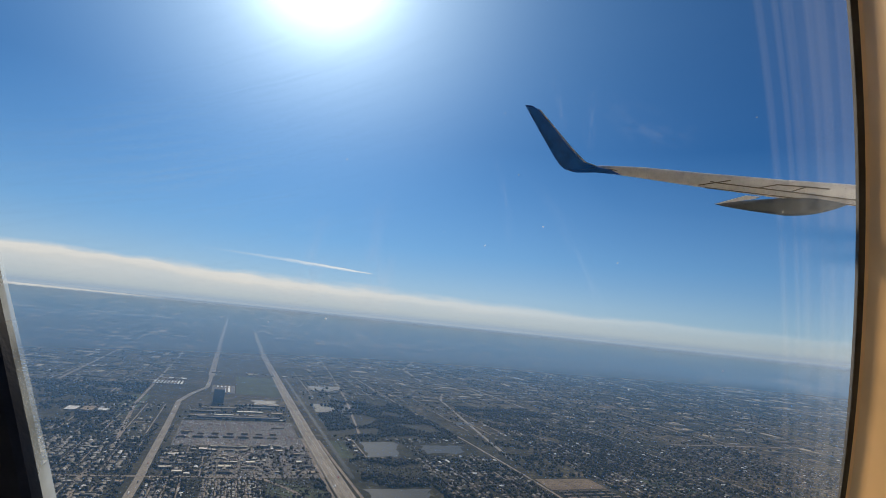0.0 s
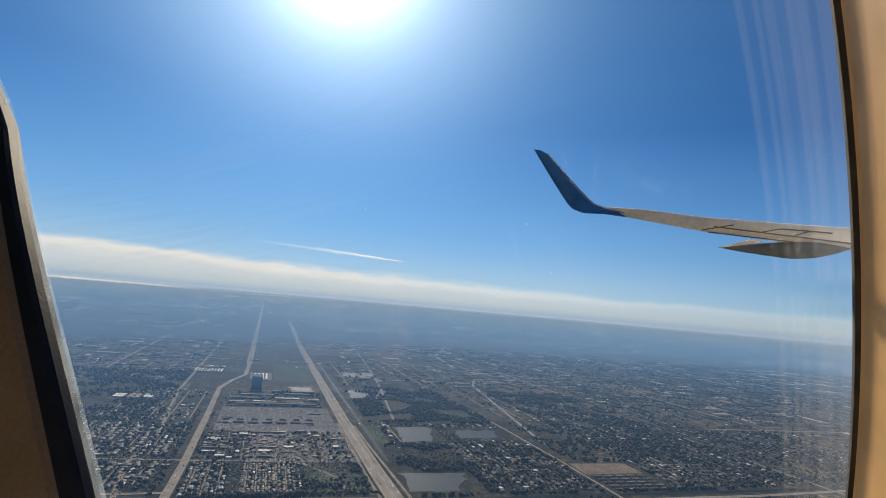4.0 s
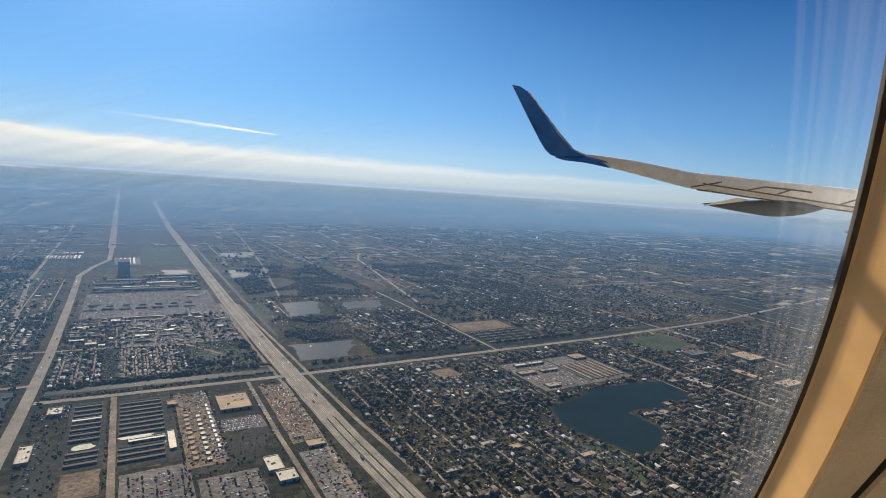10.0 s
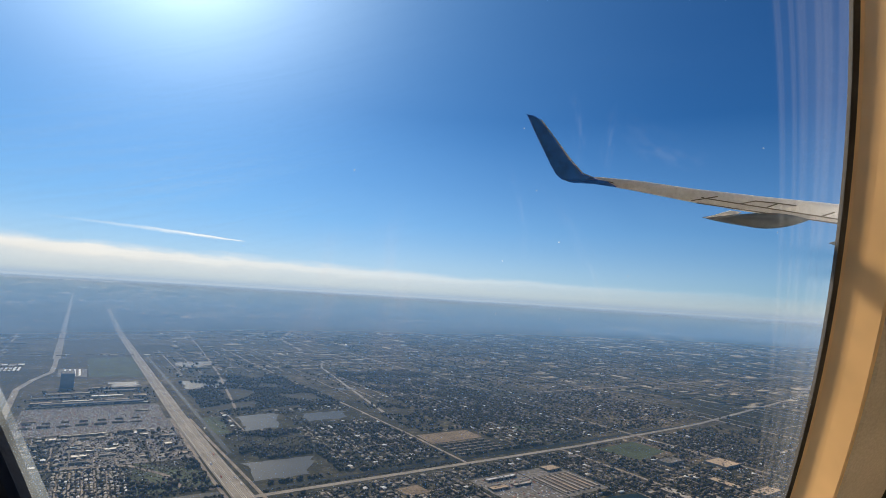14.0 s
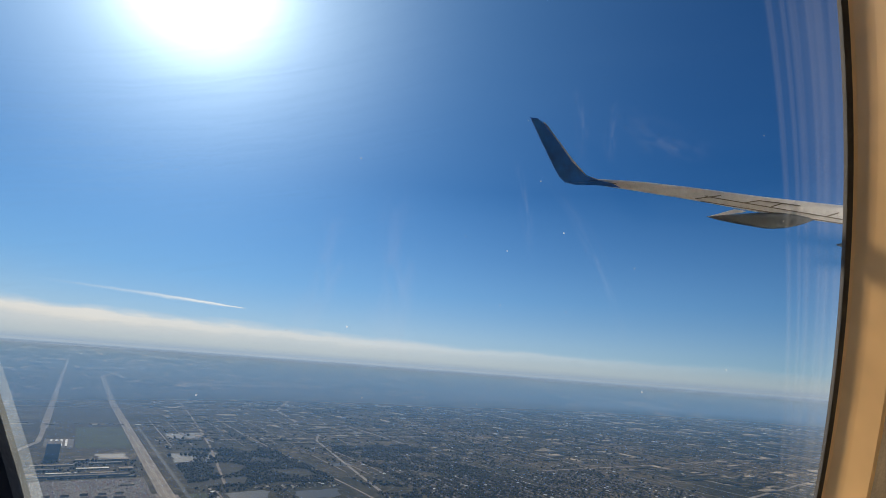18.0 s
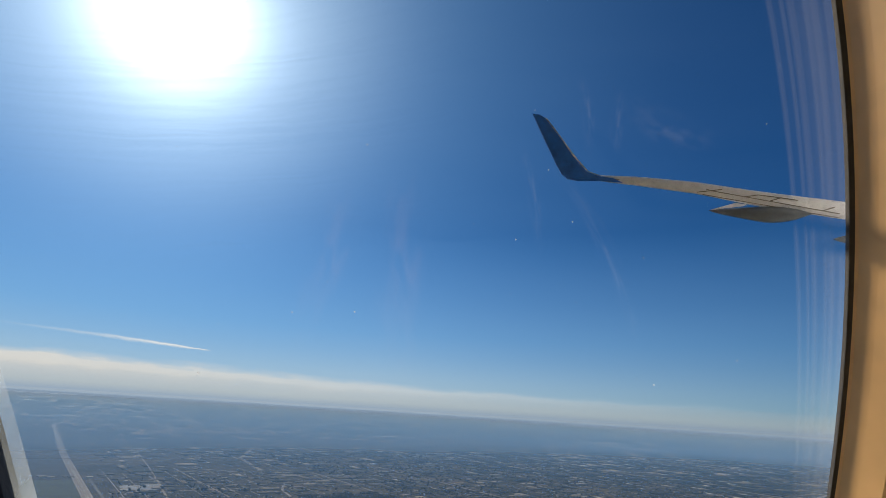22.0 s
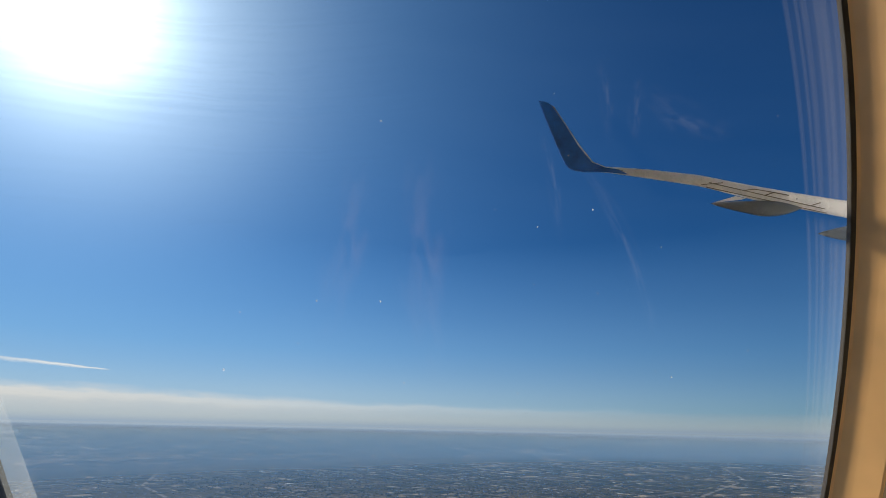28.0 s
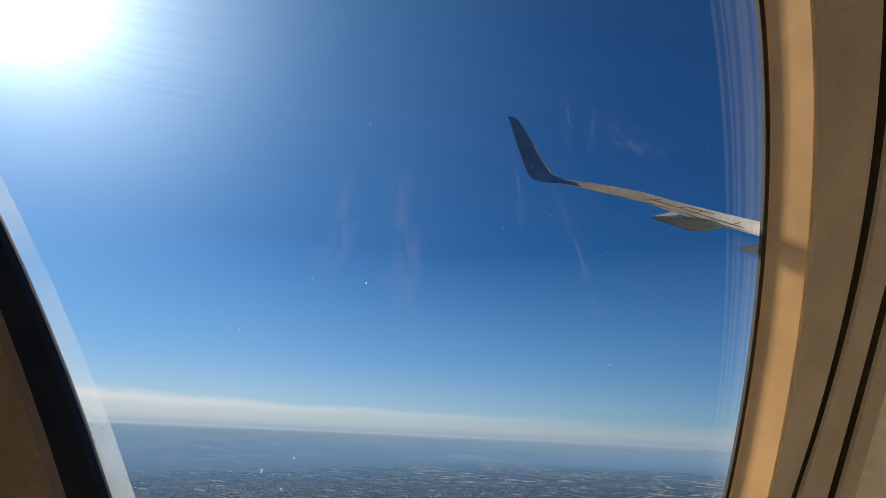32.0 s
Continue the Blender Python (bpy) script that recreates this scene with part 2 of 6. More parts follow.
def haze_material():
    """Aerial haze put in as a tinted diffuse sheet, denser and paler farther out."""
    m = bpy.data.materials.new("haze")
    m.use_nodes = True
    n, l = m.node_tree.nodes, m.node_tree.links
    n.remove(n["Principled BSDF"])
    c = n.new("ShaderNodeTexCoord")
    length = n.new("ShaderNodeVectorMath")
    length.operation = "LENGTH"
    l.new(c.outputs["Object"], length.inputs[0])

    def m2(op, a, b=0.0):
        k = n.new("ShaderNodeMath")
        k.operation = op
        for s, v in zip(k.inputs, (a, b)):
            if isinstance(v, (int, float)):
                s.default_value = v
            else:
                l.new(v, s)
        return k.outputs[0]

    # sunward brightness put into the density: thicker towards sun and bay, thinner opposite
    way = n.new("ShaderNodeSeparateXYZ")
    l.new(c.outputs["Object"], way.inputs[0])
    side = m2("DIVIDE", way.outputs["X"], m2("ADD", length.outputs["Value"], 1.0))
    sun_side = m2("SUBTRACT", 1.0, m2("MULTIPLY", side, 0.75))
    thin = m2("EXPONENT", m2("MULTIPLY", m2("POWER", m2("DIVIDE", m2("MAXIMUM", m2("SUBTRACT", length.outputs["Value"], 22.0), 0.0), HAZE_REACH), 1.15), m2("MULTIPLY", sun_side, -1.0)))
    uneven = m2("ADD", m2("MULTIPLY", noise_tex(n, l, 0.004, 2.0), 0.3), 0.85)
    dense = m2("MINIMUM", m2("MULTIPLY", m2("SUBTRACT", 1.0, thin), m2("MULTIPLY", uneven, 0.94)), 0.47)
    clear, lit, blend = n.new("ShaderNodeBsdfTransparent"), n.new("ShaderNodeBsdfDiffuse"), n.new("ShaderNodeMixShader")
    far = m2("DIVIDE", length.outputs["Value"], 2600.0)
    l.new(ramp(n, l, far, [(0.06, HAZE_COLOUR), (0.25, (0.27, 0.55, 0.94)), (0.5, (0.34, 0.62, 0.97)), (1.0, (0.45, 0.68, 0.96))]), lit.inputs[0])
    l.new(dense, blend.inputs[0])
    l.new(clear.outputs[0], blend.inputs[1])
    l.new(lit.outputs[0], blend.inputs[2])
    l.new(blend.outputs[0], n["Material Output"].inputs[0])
    return m


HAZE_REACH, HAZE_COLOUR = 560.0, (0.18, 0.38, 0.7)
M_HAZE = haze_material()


def cloud_material(name, streak):
    """Far cloud, a backdrop: thin towards its upper edge and broken up by drawn-out noise."""
    m = bpy.data.materials.new(name)
    m.use_nodes = True
    n, l = m.node_tree.nodes, m.node_tree.links
    n.remove(n["Principled BSDF"])
    c = n.new("ShaderNodeTexCoord")
    grow = n.new("ShaderNodeMapping")
    grow.inputs["Scale"].default_value = streak
    l.new(c.outputs["UV"], grow.inputs[0])
    t = n.new("ShaderNodeTexNoise")
    t.inputs["Scale"].default_value, t.inputs["Detail"].default_value = 1.0, 7.0
    l.new(grow.outputs[0], t.inputs["Vector"])
    split = n.new("ShaderNodeSeparateXYZ")
    l.new(c.outputs["UV"], split.inputs[0])
    wave = n.new("ShaderNodeMath")
    wave.operation = "MULTIPLY_ADD"
    wave.inputs[1].default_value, wave.inputs[2].default_value = 0.55, -0.27
    l.new(t.outputs["Fac"], wave.inputs[0])
    up = n.new("ShaderNodeMath")
    l.new(split.outputs["Y"], up.inputs[0])
    l.new(wave.outputs[0], up.inputs[1])
    return m, n, l, up.outputs[0], split


# backdrops take no light: their brightness is put into the emission colour
def backdrop_shader(m, n, l, colour, alpha, strength):
    glowing, clear, blend = n.new("ShaderNodeEmission"), n.new("ShaderNodeBsdfTransparent"), n.new("ShaderNodeMixShader")
    l.new(colour, glowing.inputs[0])
    glowing.inputs[1].default_value = strength
    l.new(alpha, blend.inputs[0])
    l.new(clear.outputs[0], blend.inputs[1])
    l.new(glowing.outputs[0], blend.inputs[2])
    l.new(blend.outputs[0], n["Material Output"].inputs[0])
    return m


def greys(*stops):
    return [(at, (value, value, value)) for at, value in stops]


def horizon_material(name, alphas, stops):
    """Far haze on the horizon line, painted as a glowing backdrop that fades out above and below."""
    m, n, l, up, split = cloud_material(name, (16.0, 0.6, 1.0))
    # dimming away from the sun is put into the glow colour
    sun_side = ramp(n, l, split.outputs["X"], greys((0.45, 1.0), (0.6, 0.9), (0.72, 0.8)))
    colour = mix(n, l, "MULTIPLY", 1.0, ramp(n, l, split.outputs["Y"], stops), sun_side)
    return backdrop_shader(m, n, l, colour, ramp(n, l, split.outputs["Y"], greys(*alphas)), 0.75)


def sky_haze_material():
    """Pale haze low in the sky, painted as a glowing strip that thins upwards."""
    m, n, l, up, split = cloud_material("sky_haze", (16.0, 0.6, 1.0))
    alpha = ramp(n, l, split.outputs["Y"], greys((0.0, 0.85), (0.12, 0.72), (0.3, 0.5), (0.6, 0.26), (1.0, 0.0)))
    colour = ramp(n, l, split.outputs["Y"], [(0.0, (0.5, 0.57, 0.62)), (0.18, (0.44, 0.58, 0.72)), (0.4, (0.3, 0.53, 0.8)), (1.0, (0.2, 0.46, 0.85))])
    # the painted haze fades on the side away from the sun
    sides = ramp(n, l, split.outputs["X"], greys((0.5, 1.0), (0.62, 0.7), (0.72, 0.4)))
    return backdrop_shader(m, n, l, colour, mix(n, l, "MULTIPLY", 1.0, alpha, sides), 0.84)


def cloud_bank_material():
    m, n, l, up, split = cloud_material("cloud_bank", (22.0, 2.6, 1.0))
    up_node = up.node
    up_node.inputs[1].links[0].from_node.inputs[1].default_value = 0.4
    up_node.inputs[1].links[0].from_node.inputs[2].default_value = -0.2
    alpha = ramp(n, l, up, greys((0.0, 0.3), (0.25, 0.5), (0.5, 0.66), (0.64, 0.8), (0.72, 0.72), (0.775, 0.28), (0.86, 0.0)))
    ends = ramp(n, l, split.outputs["X"], greys((0.0, 1.0), (0.4, 1.0), (0.5, 0.8), (0.62, 0.5), (0.74, 0.25), (0.9, 0.0)))
    colour = ramp(n, l, up, [(0.0, (0.6, 0.62, 0.62)), (0.3, (0.7, 0.69, 0.66)), (0.55, (0.8, 0.76, 0.69)), (0.72, (0.98, 0.9, 0.78))])
    return backdrop_shader(m, n, l, colour, mix(n, l, "MULTIPLY", 1.0, alpha, ends), 0.7)


def contrail_material():
    m, n, l, up, split = cloud_material("contrail", (14.0, 2.0, 1.0))
    alpha = ramp(n, l, up, [(0.12, (0, 0, 0)), (0.45, (0.75, 0.75, 0.75)), (0.6, (0.8, 0.8, 0.8)), (0.85, (0, 0, 0))])
    ends = ramp(n, l, split.outputs["X"], [(0.0, (0.0, 0.0, 0.0)), (0.45, (0.35, 0.35, 0.35)), (0.75, (1, 1, 1)), (0.96, (0.9, 0.9, 0.9)), (1.0, (0, 0, 0))])
    glowing, clear, blend = n.new("ShaderNodeEmission"), n.new("ShaderNodeBsdfTransparent"), n.new("ShaderNodeMixShader")
    glowing.inputs[0].default_value, glowing.inputs[1].default_value = (0.9, 0.88, 0.82, 1), 0.8
    l.new(mix(n, l, "MULTIPLY", 1.0, alpha, ends), blend.inputs[0])
    l.new(clear.outputs[0], blend.inputs[1])
    l.new(glowing.outputs[0], blend.inputs[2])
    l.new(blend.outputs[0], n["Material Output"].inputs[0])
    return m


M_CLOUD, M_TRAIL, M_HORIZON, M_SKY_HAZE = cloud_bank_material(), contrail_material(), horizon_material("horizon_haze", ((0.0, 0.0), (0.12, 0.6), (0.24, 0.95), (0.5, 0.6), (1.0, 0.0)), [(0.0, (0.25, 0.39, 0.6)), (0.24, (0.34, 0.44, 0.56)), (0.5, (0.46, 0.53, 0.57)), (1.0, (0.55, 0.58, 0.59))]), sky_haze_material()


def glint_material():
    """Sun glint on far water painted as a glowing strip, broken into streaks, a backdrop."""
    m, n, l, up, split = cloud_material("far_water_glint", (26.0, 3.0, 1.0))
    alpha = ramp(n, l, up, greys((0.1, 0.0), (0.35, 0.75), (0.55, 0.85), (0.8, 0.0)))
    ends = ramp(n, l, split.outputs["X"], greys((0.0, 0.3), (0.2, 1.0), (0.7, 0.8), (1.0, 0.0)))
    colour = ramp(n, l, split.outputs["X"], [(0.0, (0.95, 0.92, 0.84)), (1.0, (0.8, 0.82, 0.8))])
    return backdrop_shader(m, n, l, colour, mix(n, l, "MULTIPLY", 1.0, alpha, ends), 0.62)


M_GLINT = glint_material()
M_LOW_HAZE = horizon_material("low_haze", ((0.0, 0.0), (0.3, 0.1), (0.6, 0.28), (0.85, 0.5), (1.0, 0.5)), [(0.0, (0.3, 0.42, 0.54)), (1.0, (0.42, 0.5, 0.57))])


def veil_material(name, colour, amount, scale, stretch):
    """A thin veil on a pane: a little scatter over see-through acrylic."""
    m = bpy.data.materials.new(name)
    m.use_nodes = True
    n, l = m.node_tree.nodes, m.node_tree.links
    n.remove(n["Principled BSDF"])
    c = n.new("ShaderNodeTexCoord")
    grow = n.new("ShaderNodeMapping")
    grow.inputs["Scale"].default_value = stretch
    l.new(c.outputs["Object"], grow.inputs[0])
    t = n.new("ShaderNodeTexNoise")
    t.inputs["Scale"].default_value, t.inputs["Detail"].default_value = scale, 5.0
    l.new(grow.outputs[0], t.inputs["Vector"])
    fac = ramp(n, l, t.outputs["Fac"], [(0.3, (amount * 0.25,) * 3), (0.72, (amount,) * 3)])
    clear, lit, blend = n.new("ShaderNodeBsdfTransparent"), n.new("ShaderNodeBsdfTranslucent"), n.new("ShaderNodeMixShader")
    lit.inputs[0].default_value = (*colour, 1)
    l.new(fac, blend.inputs[0])
    l.new(clear.outputs[0], blend.inputs[1])
    l.new(lit.outputs[0], blend.inputs[2])
    l.new(blend.outputs[0], n["Material Output"].inputs[0])
    return m


def patch_material(name, colour, amount, along, across, rim, bends=False):
    """A pane patch thinning to its rim: sun-catching parallel scratches, smudges, painted reflections."""
    m = bpy.data.materials.new(name)
    m.use_nodes = True
    n, l = m.node_tree.nodes, m.node_tree.links
    n.remove(n["Principled BSDF"])
    c = n.new("ShaderNodeTexCoord")
    lines = []
    for k in (1.0, 3.7):
        grow = n.new("ShaderNodeMapping")
        grow.inputs["Scale"].default_value = (along * k, across * k, 1.0)
        l.new(c.outputs["UV"], grow.inputs[0])
        t = n.new("ShaderNodeTexNoise")
        t.inputs["Scale"].default_value, t.inputs["Detail"].default_value, t.inputs["Distortion"].default_value = 1.0, 4.0, 0.4
        l.new(grow.outputs[0], t.inputs["Vector"])
        lines.append(ramp(n, l, t.outputs["Fac"], greys((0.4, 0.1), (0.6, 1.0))))
    centre = n.new("ShaderNodeMapping")
    centre.inputs["Location"].default_value = (-1, -1, 0)
    centre.inputs["Scale"].default_value = (2, 2, 0)
    l.new(c.outputs["UV"], centre.inputs[0])
    size = n.new("ShaderNodeVectorMath")
    size.operation = "LENGTH"
    l.new(centre.outputs[0], size.inputs[0])
    fade = ramp(n, l, size.outputs["Value"], greys((0.0, amount), (rim, amount * 0.3), (1.0, 0.0)))
    clear, lit, blend = n.new("ShaderNodeBsdfTransparent"), n.new("ShaderNodeBsdfTranslucent"), n.new("ShaderNodeMixShader")
    if bends:
        lit = n.new("ShaderNodeBsdfRefraction")
        lit.inputs["Roughness"].default_value, lit.inputs["IOR"].default_value = 0.55, 1.3
    lit.inputs[0].default_value = (*colour, 1)
    l.new(mix(n, l, "MULTIPLY", 1.0, mix(n, l, "MULTIPLY", 1.0, lines[0], lines[1]), fade), blend.inputs[0])
    l.new(clear.outputs[0], blend.inputs[1])
    l.new(lit.outputs[0], blend.inputs[2])
    l.new(blend.outputs[0], n["Material Output"].inputs[0])
    return m


M_SCRATCH = patch_material("sunlit_scratches", (0.95, 0.95, 0.95), 0.19, 1.4, 13.0, 0.55, True)
M_BLUSH = patch_material("painted_pink_reflection", (0.92, 0.66, 0.58), 0.085, 1.2, 1.2, 0.55)
M_SMUDGE = patch_material("greasy_smudge", (0.8, 0.82, 0.9), 0.06, 1.5, 1.5, 0.5)


def edge_streak_material(name, colour, amount):
    """A soft vertical reflection painted on the pane: strongest along its middle, uneven along its length."""
    m = bpy.data.materials.new(name)
    m.use_nodes = True
    n, l = m.node_tree.nodes, m.node_tree.links
    n.remove(n["Principled BSDF"])
    c = n.new("ShaderNodeTexCoord")
    split = n.new("ShaderNodeSeparateXYZ")
    l.new(c.outputs["UV"], split.inputs[0])
    bell = ramp(n, l, split.outputs["X"], greys((0.0, 0.0), (0.3, amount * 0.8), (0.6, amount), (0.85, amount * 0.5), (1.0, 0.0)), "EASE")
    grow = n.new("ShaderNodeMapping")
    grow.inputs["Scale"].default_value = (3.0, 2.5, 1.0)
    l.new(c.outputs["UV"], grow.inputs[0])
    t = n.new("ShaderNodeTexNoise")
    t.inputs["Scale"].default_value, t.inputs["Detail"].default_value = 1.5, 3.0
    l.new(grow.outputs[0], t.inputs["Vector"])
    uneven = ramp(n, l, t.outputs["Fac"], greys((0.3, 0.45), (0.7, 1.0)))
    clear, lit, blend = n.new("ShaderNodeBsdfTransparent"), n.new("ShaderNodeBsdfTranslucent"), n.new("ShaderNodeMixShader")
    lit.inputs[0].default_value = (*colour, 1)
    l.new(mix(n, l, "MULTIPLY", 1.0, bell, uneven), blend.inputs[0])
    l.new(clear.outputs[0], blend.inputs[1])
    l.new(lit.outputs[0], blend.inputs[2])
    l.new(blend.outputs[0], n["Material Output"].inputs[0])
    return m


M_STREAK = edge_streak_material("pane_edge_reflection", (0.72, 0.68, 0.66), 0.045)
M_STREAK_BROAD = edge_streak_material("broad_edge_reflection", (0.64, 0.66, 0.7), 0.035)
M_EDGE = veil_material("pale_edge_reflection", (0.72, 0.8, 0.86), 0.4, 40.0, (1.0, 1.0, 0.1))
M_SPECK = veil_material("dust_speck", (0.95, 0.95, 0.95), 0.55, 300.0, (1, 1, 1))
M_GASKET = worn("dark_rubber_gasket", (0.055, 0.045, 0.035), 0.7, 0, 30.0, 400.0, 0.4, 0.0006)
M_SEAL = worn("blue_black_seal", (0.012, 0.016, 0.028), 0.6, 0, 30.0, 400.0, 0.3, 0.0006)
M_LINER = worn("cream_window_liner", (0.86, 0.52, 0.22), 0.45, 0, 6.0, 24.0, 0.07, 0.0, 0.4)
# left-hand liner and panel: their shade is put into this darker copy
M_SHADED_PANEL = worn("shaded_window_surround", (0.2, 0.15, 0.11), 0.6, 0, 14.0, 500.0, 0.14, 0.0003)
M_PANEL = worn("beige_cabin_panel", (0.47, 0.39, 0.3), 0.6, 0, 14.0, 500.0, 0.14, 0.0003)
M_GROOVE = worn("dark_panel_gap", (0.05, 0.04, 0.03), 0.9, 0, 20.0, 300.0, 0.3)
M_SKIN = worn("white_fuselage_paint", (0.85, 0.84, 0.8), 0.4, 0, 6.0, 60.0, 0.06)
M_WING = worn("pale_grey_wing_paint", (0.82, 0.82, 0.84), 0.45, 0.0, 25.0, 300.0, 0.10, 0.0, 0.5)
M_FAIRING = worn("grey_fairing_paint", (0.085, 0.11, 0.14), 0.45, 0, 40.0, 400.0, 0.2, 0.0, 0.5)
M_WINGLET = worn("dark_blue_winglet_paint", (0.02, 0.15, 0.62), 0.4, 0, 60.0, 300.0, 0.3, 0.0, 0.3)
M_SEAM = worn("dark_panel_seam", (0.2, 0.18, 0.16), 0.8, 0, 60.0, 400.0, 0.3)
M_LEADING = worn("bare_metal_edge", (0.72, 0.72, 0.72), 0.3, 0.7, 30.0, 300.0, 0.15)


# ---- building helpers ----
THETA = radians(29.5)  # the street grid's turn
CT, ST = math.cos(THETA), math.sin(THETA)


def plan(p, q, z=0.0):
    """Street-grid place: p across the avenues, q along them."""
    return Vector((p * CT - q * ST, p * ST + q * CT, z))


def mesh_of(name, verts, faces, mat=None, smooth=False):
    me = bpy.data.meshes.new(name)
    me.from_pydata([tuple(v) for v in verts], [], faces)
    if mat:
        me.materials.append(mat)
    if smooth:
        me.shade_smooth()
    me.update()
    return me


def part(name, me, parent, label="", at=None, turn=0.0):
    ob = new(name, me)
    if parent:
        ob.parent = parent
    if at is not None:
        ob.location = at
        ob.rotation_euler = (0, 0, turn)
    if label:
        tagged(ob, label)
    return ob


def bulk(name, verts, faces, mats, label, category, index=None):
    """Very many small pieces in one mesh, from arrays of vertices and quads or triangles."""
    me = bpy.data.meshes.new(name)
    verts, faces = np.asarray(verts, np.float32), np.asarray(faces, np.int32)
    me.vertices.add(len(verts))
    me.vertices.foreach_set("co", verts.ravel())
    k = faces.shape[1]
    me.loops.add(faces.size)
    me.loops.foreach_set("vertex_index", faces.ravel())
    me.polygons.add(len(faces))
    me.polygons.foreach_set("loop_start", np.arange(0, faces.size, k, dtype=np.int32))
    for m in mats:
        me.materials.append(m)
    if index is not None:
        me.polygons.foreach_set("material_index", np.asarray(index, np.int32))
    me.update()
    me.validate()
    return tagged(new(name, me), label, category, kind="stuff")


def box_me(name, sx, sy, z0, z1, mat, inset=0.0):
    """A block with its upper edge bevelled by inset."""
    x, y = sx / 2, sy / 2
    b = [(-x, -y), (x, -y), (x, y), (-x, y)]
    i = max(inset, 0.001)
    v = [(a, c, z0) for a, c in b] + [(a, c, z1 - i) for a, c in b] + [(a * (1 - i / x), c * (1 - i / y), z1) for a, c in b]
    f = [(3, 2, 1, 0)]
    for k in (0, 4):
        f += [(k + j, k + (j + 1) % 4, k + 4 + (j + 1) % 4, k + 4 + j) for j in range(4)]
    f.append((8, 9, 10, 11))
    return mesh_of(name, v, f, mat)


def ribbon_me(name, points, width, z, mat, thick=0.012):
    """A road along plan points, with a small kerb edge on both sides."""
    pts = [Vector((p, q, 0)) for p, q in points]
    left, right = [], []
    for i, a in enumerate(pts):
        d = (pts[min(i + 1, len(pts) - 1)] - pts[max(i - 1, 0)]).normalized()
        side = Vector((-d.y, d.x, 0)) * width / 2
        left.append(a + side)
        right.append(a - side)
    v = []
    for a, b in zip(left, right):
        v += [plan(a.x, a.y, 0.0), plan(a.x, a.y, z + thick), plan(b.x, b.y, z + thick), plan(b.x, b.y, 0.0)]
    f = []
    for i in range(len(pts) - 1):
        k = 4 * i
        f += [(k + 1, k + 2, k + 6, k + 5), (k, k + 1, k + 5, k + 4), (k + 2, k + 3, k + 7, k + 6)]
    me = mesh_of(name, v, f, mat)
    return me


def patch_me(name, outline, z, mat, rough=0.12, pace=0.9):
    """A level patch of ground with a soft, slightly uneven outline."""
    n = len(outline)
    pts = []
    for i in range(n):
        a, b = Vector((*outline[i], 0)), Vector((*outline[(i + 1) % n], 0))
        steps = max(2, int((b - a).length / 1.2))
        pts += [a.lerp(b, s / steps) for s in range(steps)]
    v = [plan(a.x + rough * noise.noise(a * pace), a.y + rough * noise.noise(a * pace + Vector((7, 3, 0))), z) for a in pts]
    return mesh_of(name, v, [tuple(range(len(v)))], mat)


# ---- ground ----
def ground_disc():
    rings = [0, 40, 80, 140, 220, 340, 520, 800, 1300, 2200, 3600, 4990]
    v, f, k = [(0, 0, 0)], [], 96
    for r in rings[1:]:
        v += [(r * math.sin(2 * math.pi * i / k), r * math.cos(2 * math.pi * i / k), 0) for i in range(k)]
    f += [(0, 1 + (i + 1) % k, 1 + i) for i in range(k)]
    for s in range(len(rings) - 2):
        a = 1 + s * k
        f += [(a + i, a + (i + 1) % k, a + k + (i + 1) % k, a + k + i) for i in range(k)]
    return mesh_of("ground", v, f, M_GROUND)


tagged(new("ground", ground_disc()), "flat suburban ground of grass, dirt and dark scrub", "ground", kind="structure")

LAKE = [(52.3, 53.5), (60, 55), (65.4, 56.6), (73.9, 55.6), (78.5, 54.8), (77.4, 50.2), (75.6, 47.2), (72.5, 48.6), (69.6, 48.9), (68.8, 46.6), (64.4, 48.2), (61.7, 47.9), (61.9, 43.3), (60.6, 41.2), (56.5, 39.0), (52.6, 38.2), (51.8, 42.2), (50.7, 45.7), (50, 48.6)]
PONDS = []


def water(kind, outline, mat, label):
    PONDS.append((kind, outline, mat, label))


water("pond", [(25.6, 93.6), (37.6, 93.2), (33.6, 84.4), (25.2, 84.6)], M_MURKY, "grey-blue pond with reedy banks beside the highway")
water("pond", [(32.0, 126.8), (41.0, 127.6), (38.0, 114.6), (31.0, 114.6)], M_MURKY, "grey rectangular pond ringed by houses")
water("pond", [(46.4, 125), (57.2, 125), (54.7, 117.6), (45.6, 117.6)], M_MURKY, "grey rectangular pond ringed by houses")
water("pond", [(27.2, 176), (40.3, 176.5), (34.8, 163), (26.8, 163)], M_MURKY, "pale pond below dark woods")
water("pond", [(-18, 86), (-12.6, 84.5), (-12.4, 72), (-14.5, 66), (-20, 70)], M_WATER, "dark pond beside the avenue")
water("pond", [(-46, 139), (-37, 141), (-34, 133), (-40, 129), (-47, 130)], M_MURKY, "pale muddy pond among fields")
water("pond", [(9, 178), (16, 178), (16, 170), (10, 170)], M_MURKY, "narrow pond beside the office tower")
water("pond", [(30, 215), (44, 217), (40, 205), (31, 205)], M_MURKY, "distant pale pond")
water("canal", [(-9, 82.0), (20, 80.9), (20, 82.6), (-9, 83.8)], M_CANAL, "dark straight canal along the cross road")
water("canal", [(23.6, 80.4), (140, 80.5), (140, 81.3), (23.6, 81.4)], M_CANAL, "dark straight canal along the cross road")
water("canal", [(24.2, 100), (25.1, 100), (23.9, 240), (23.2, 240)], M_CANAL, "dark drainage canal along the highway")
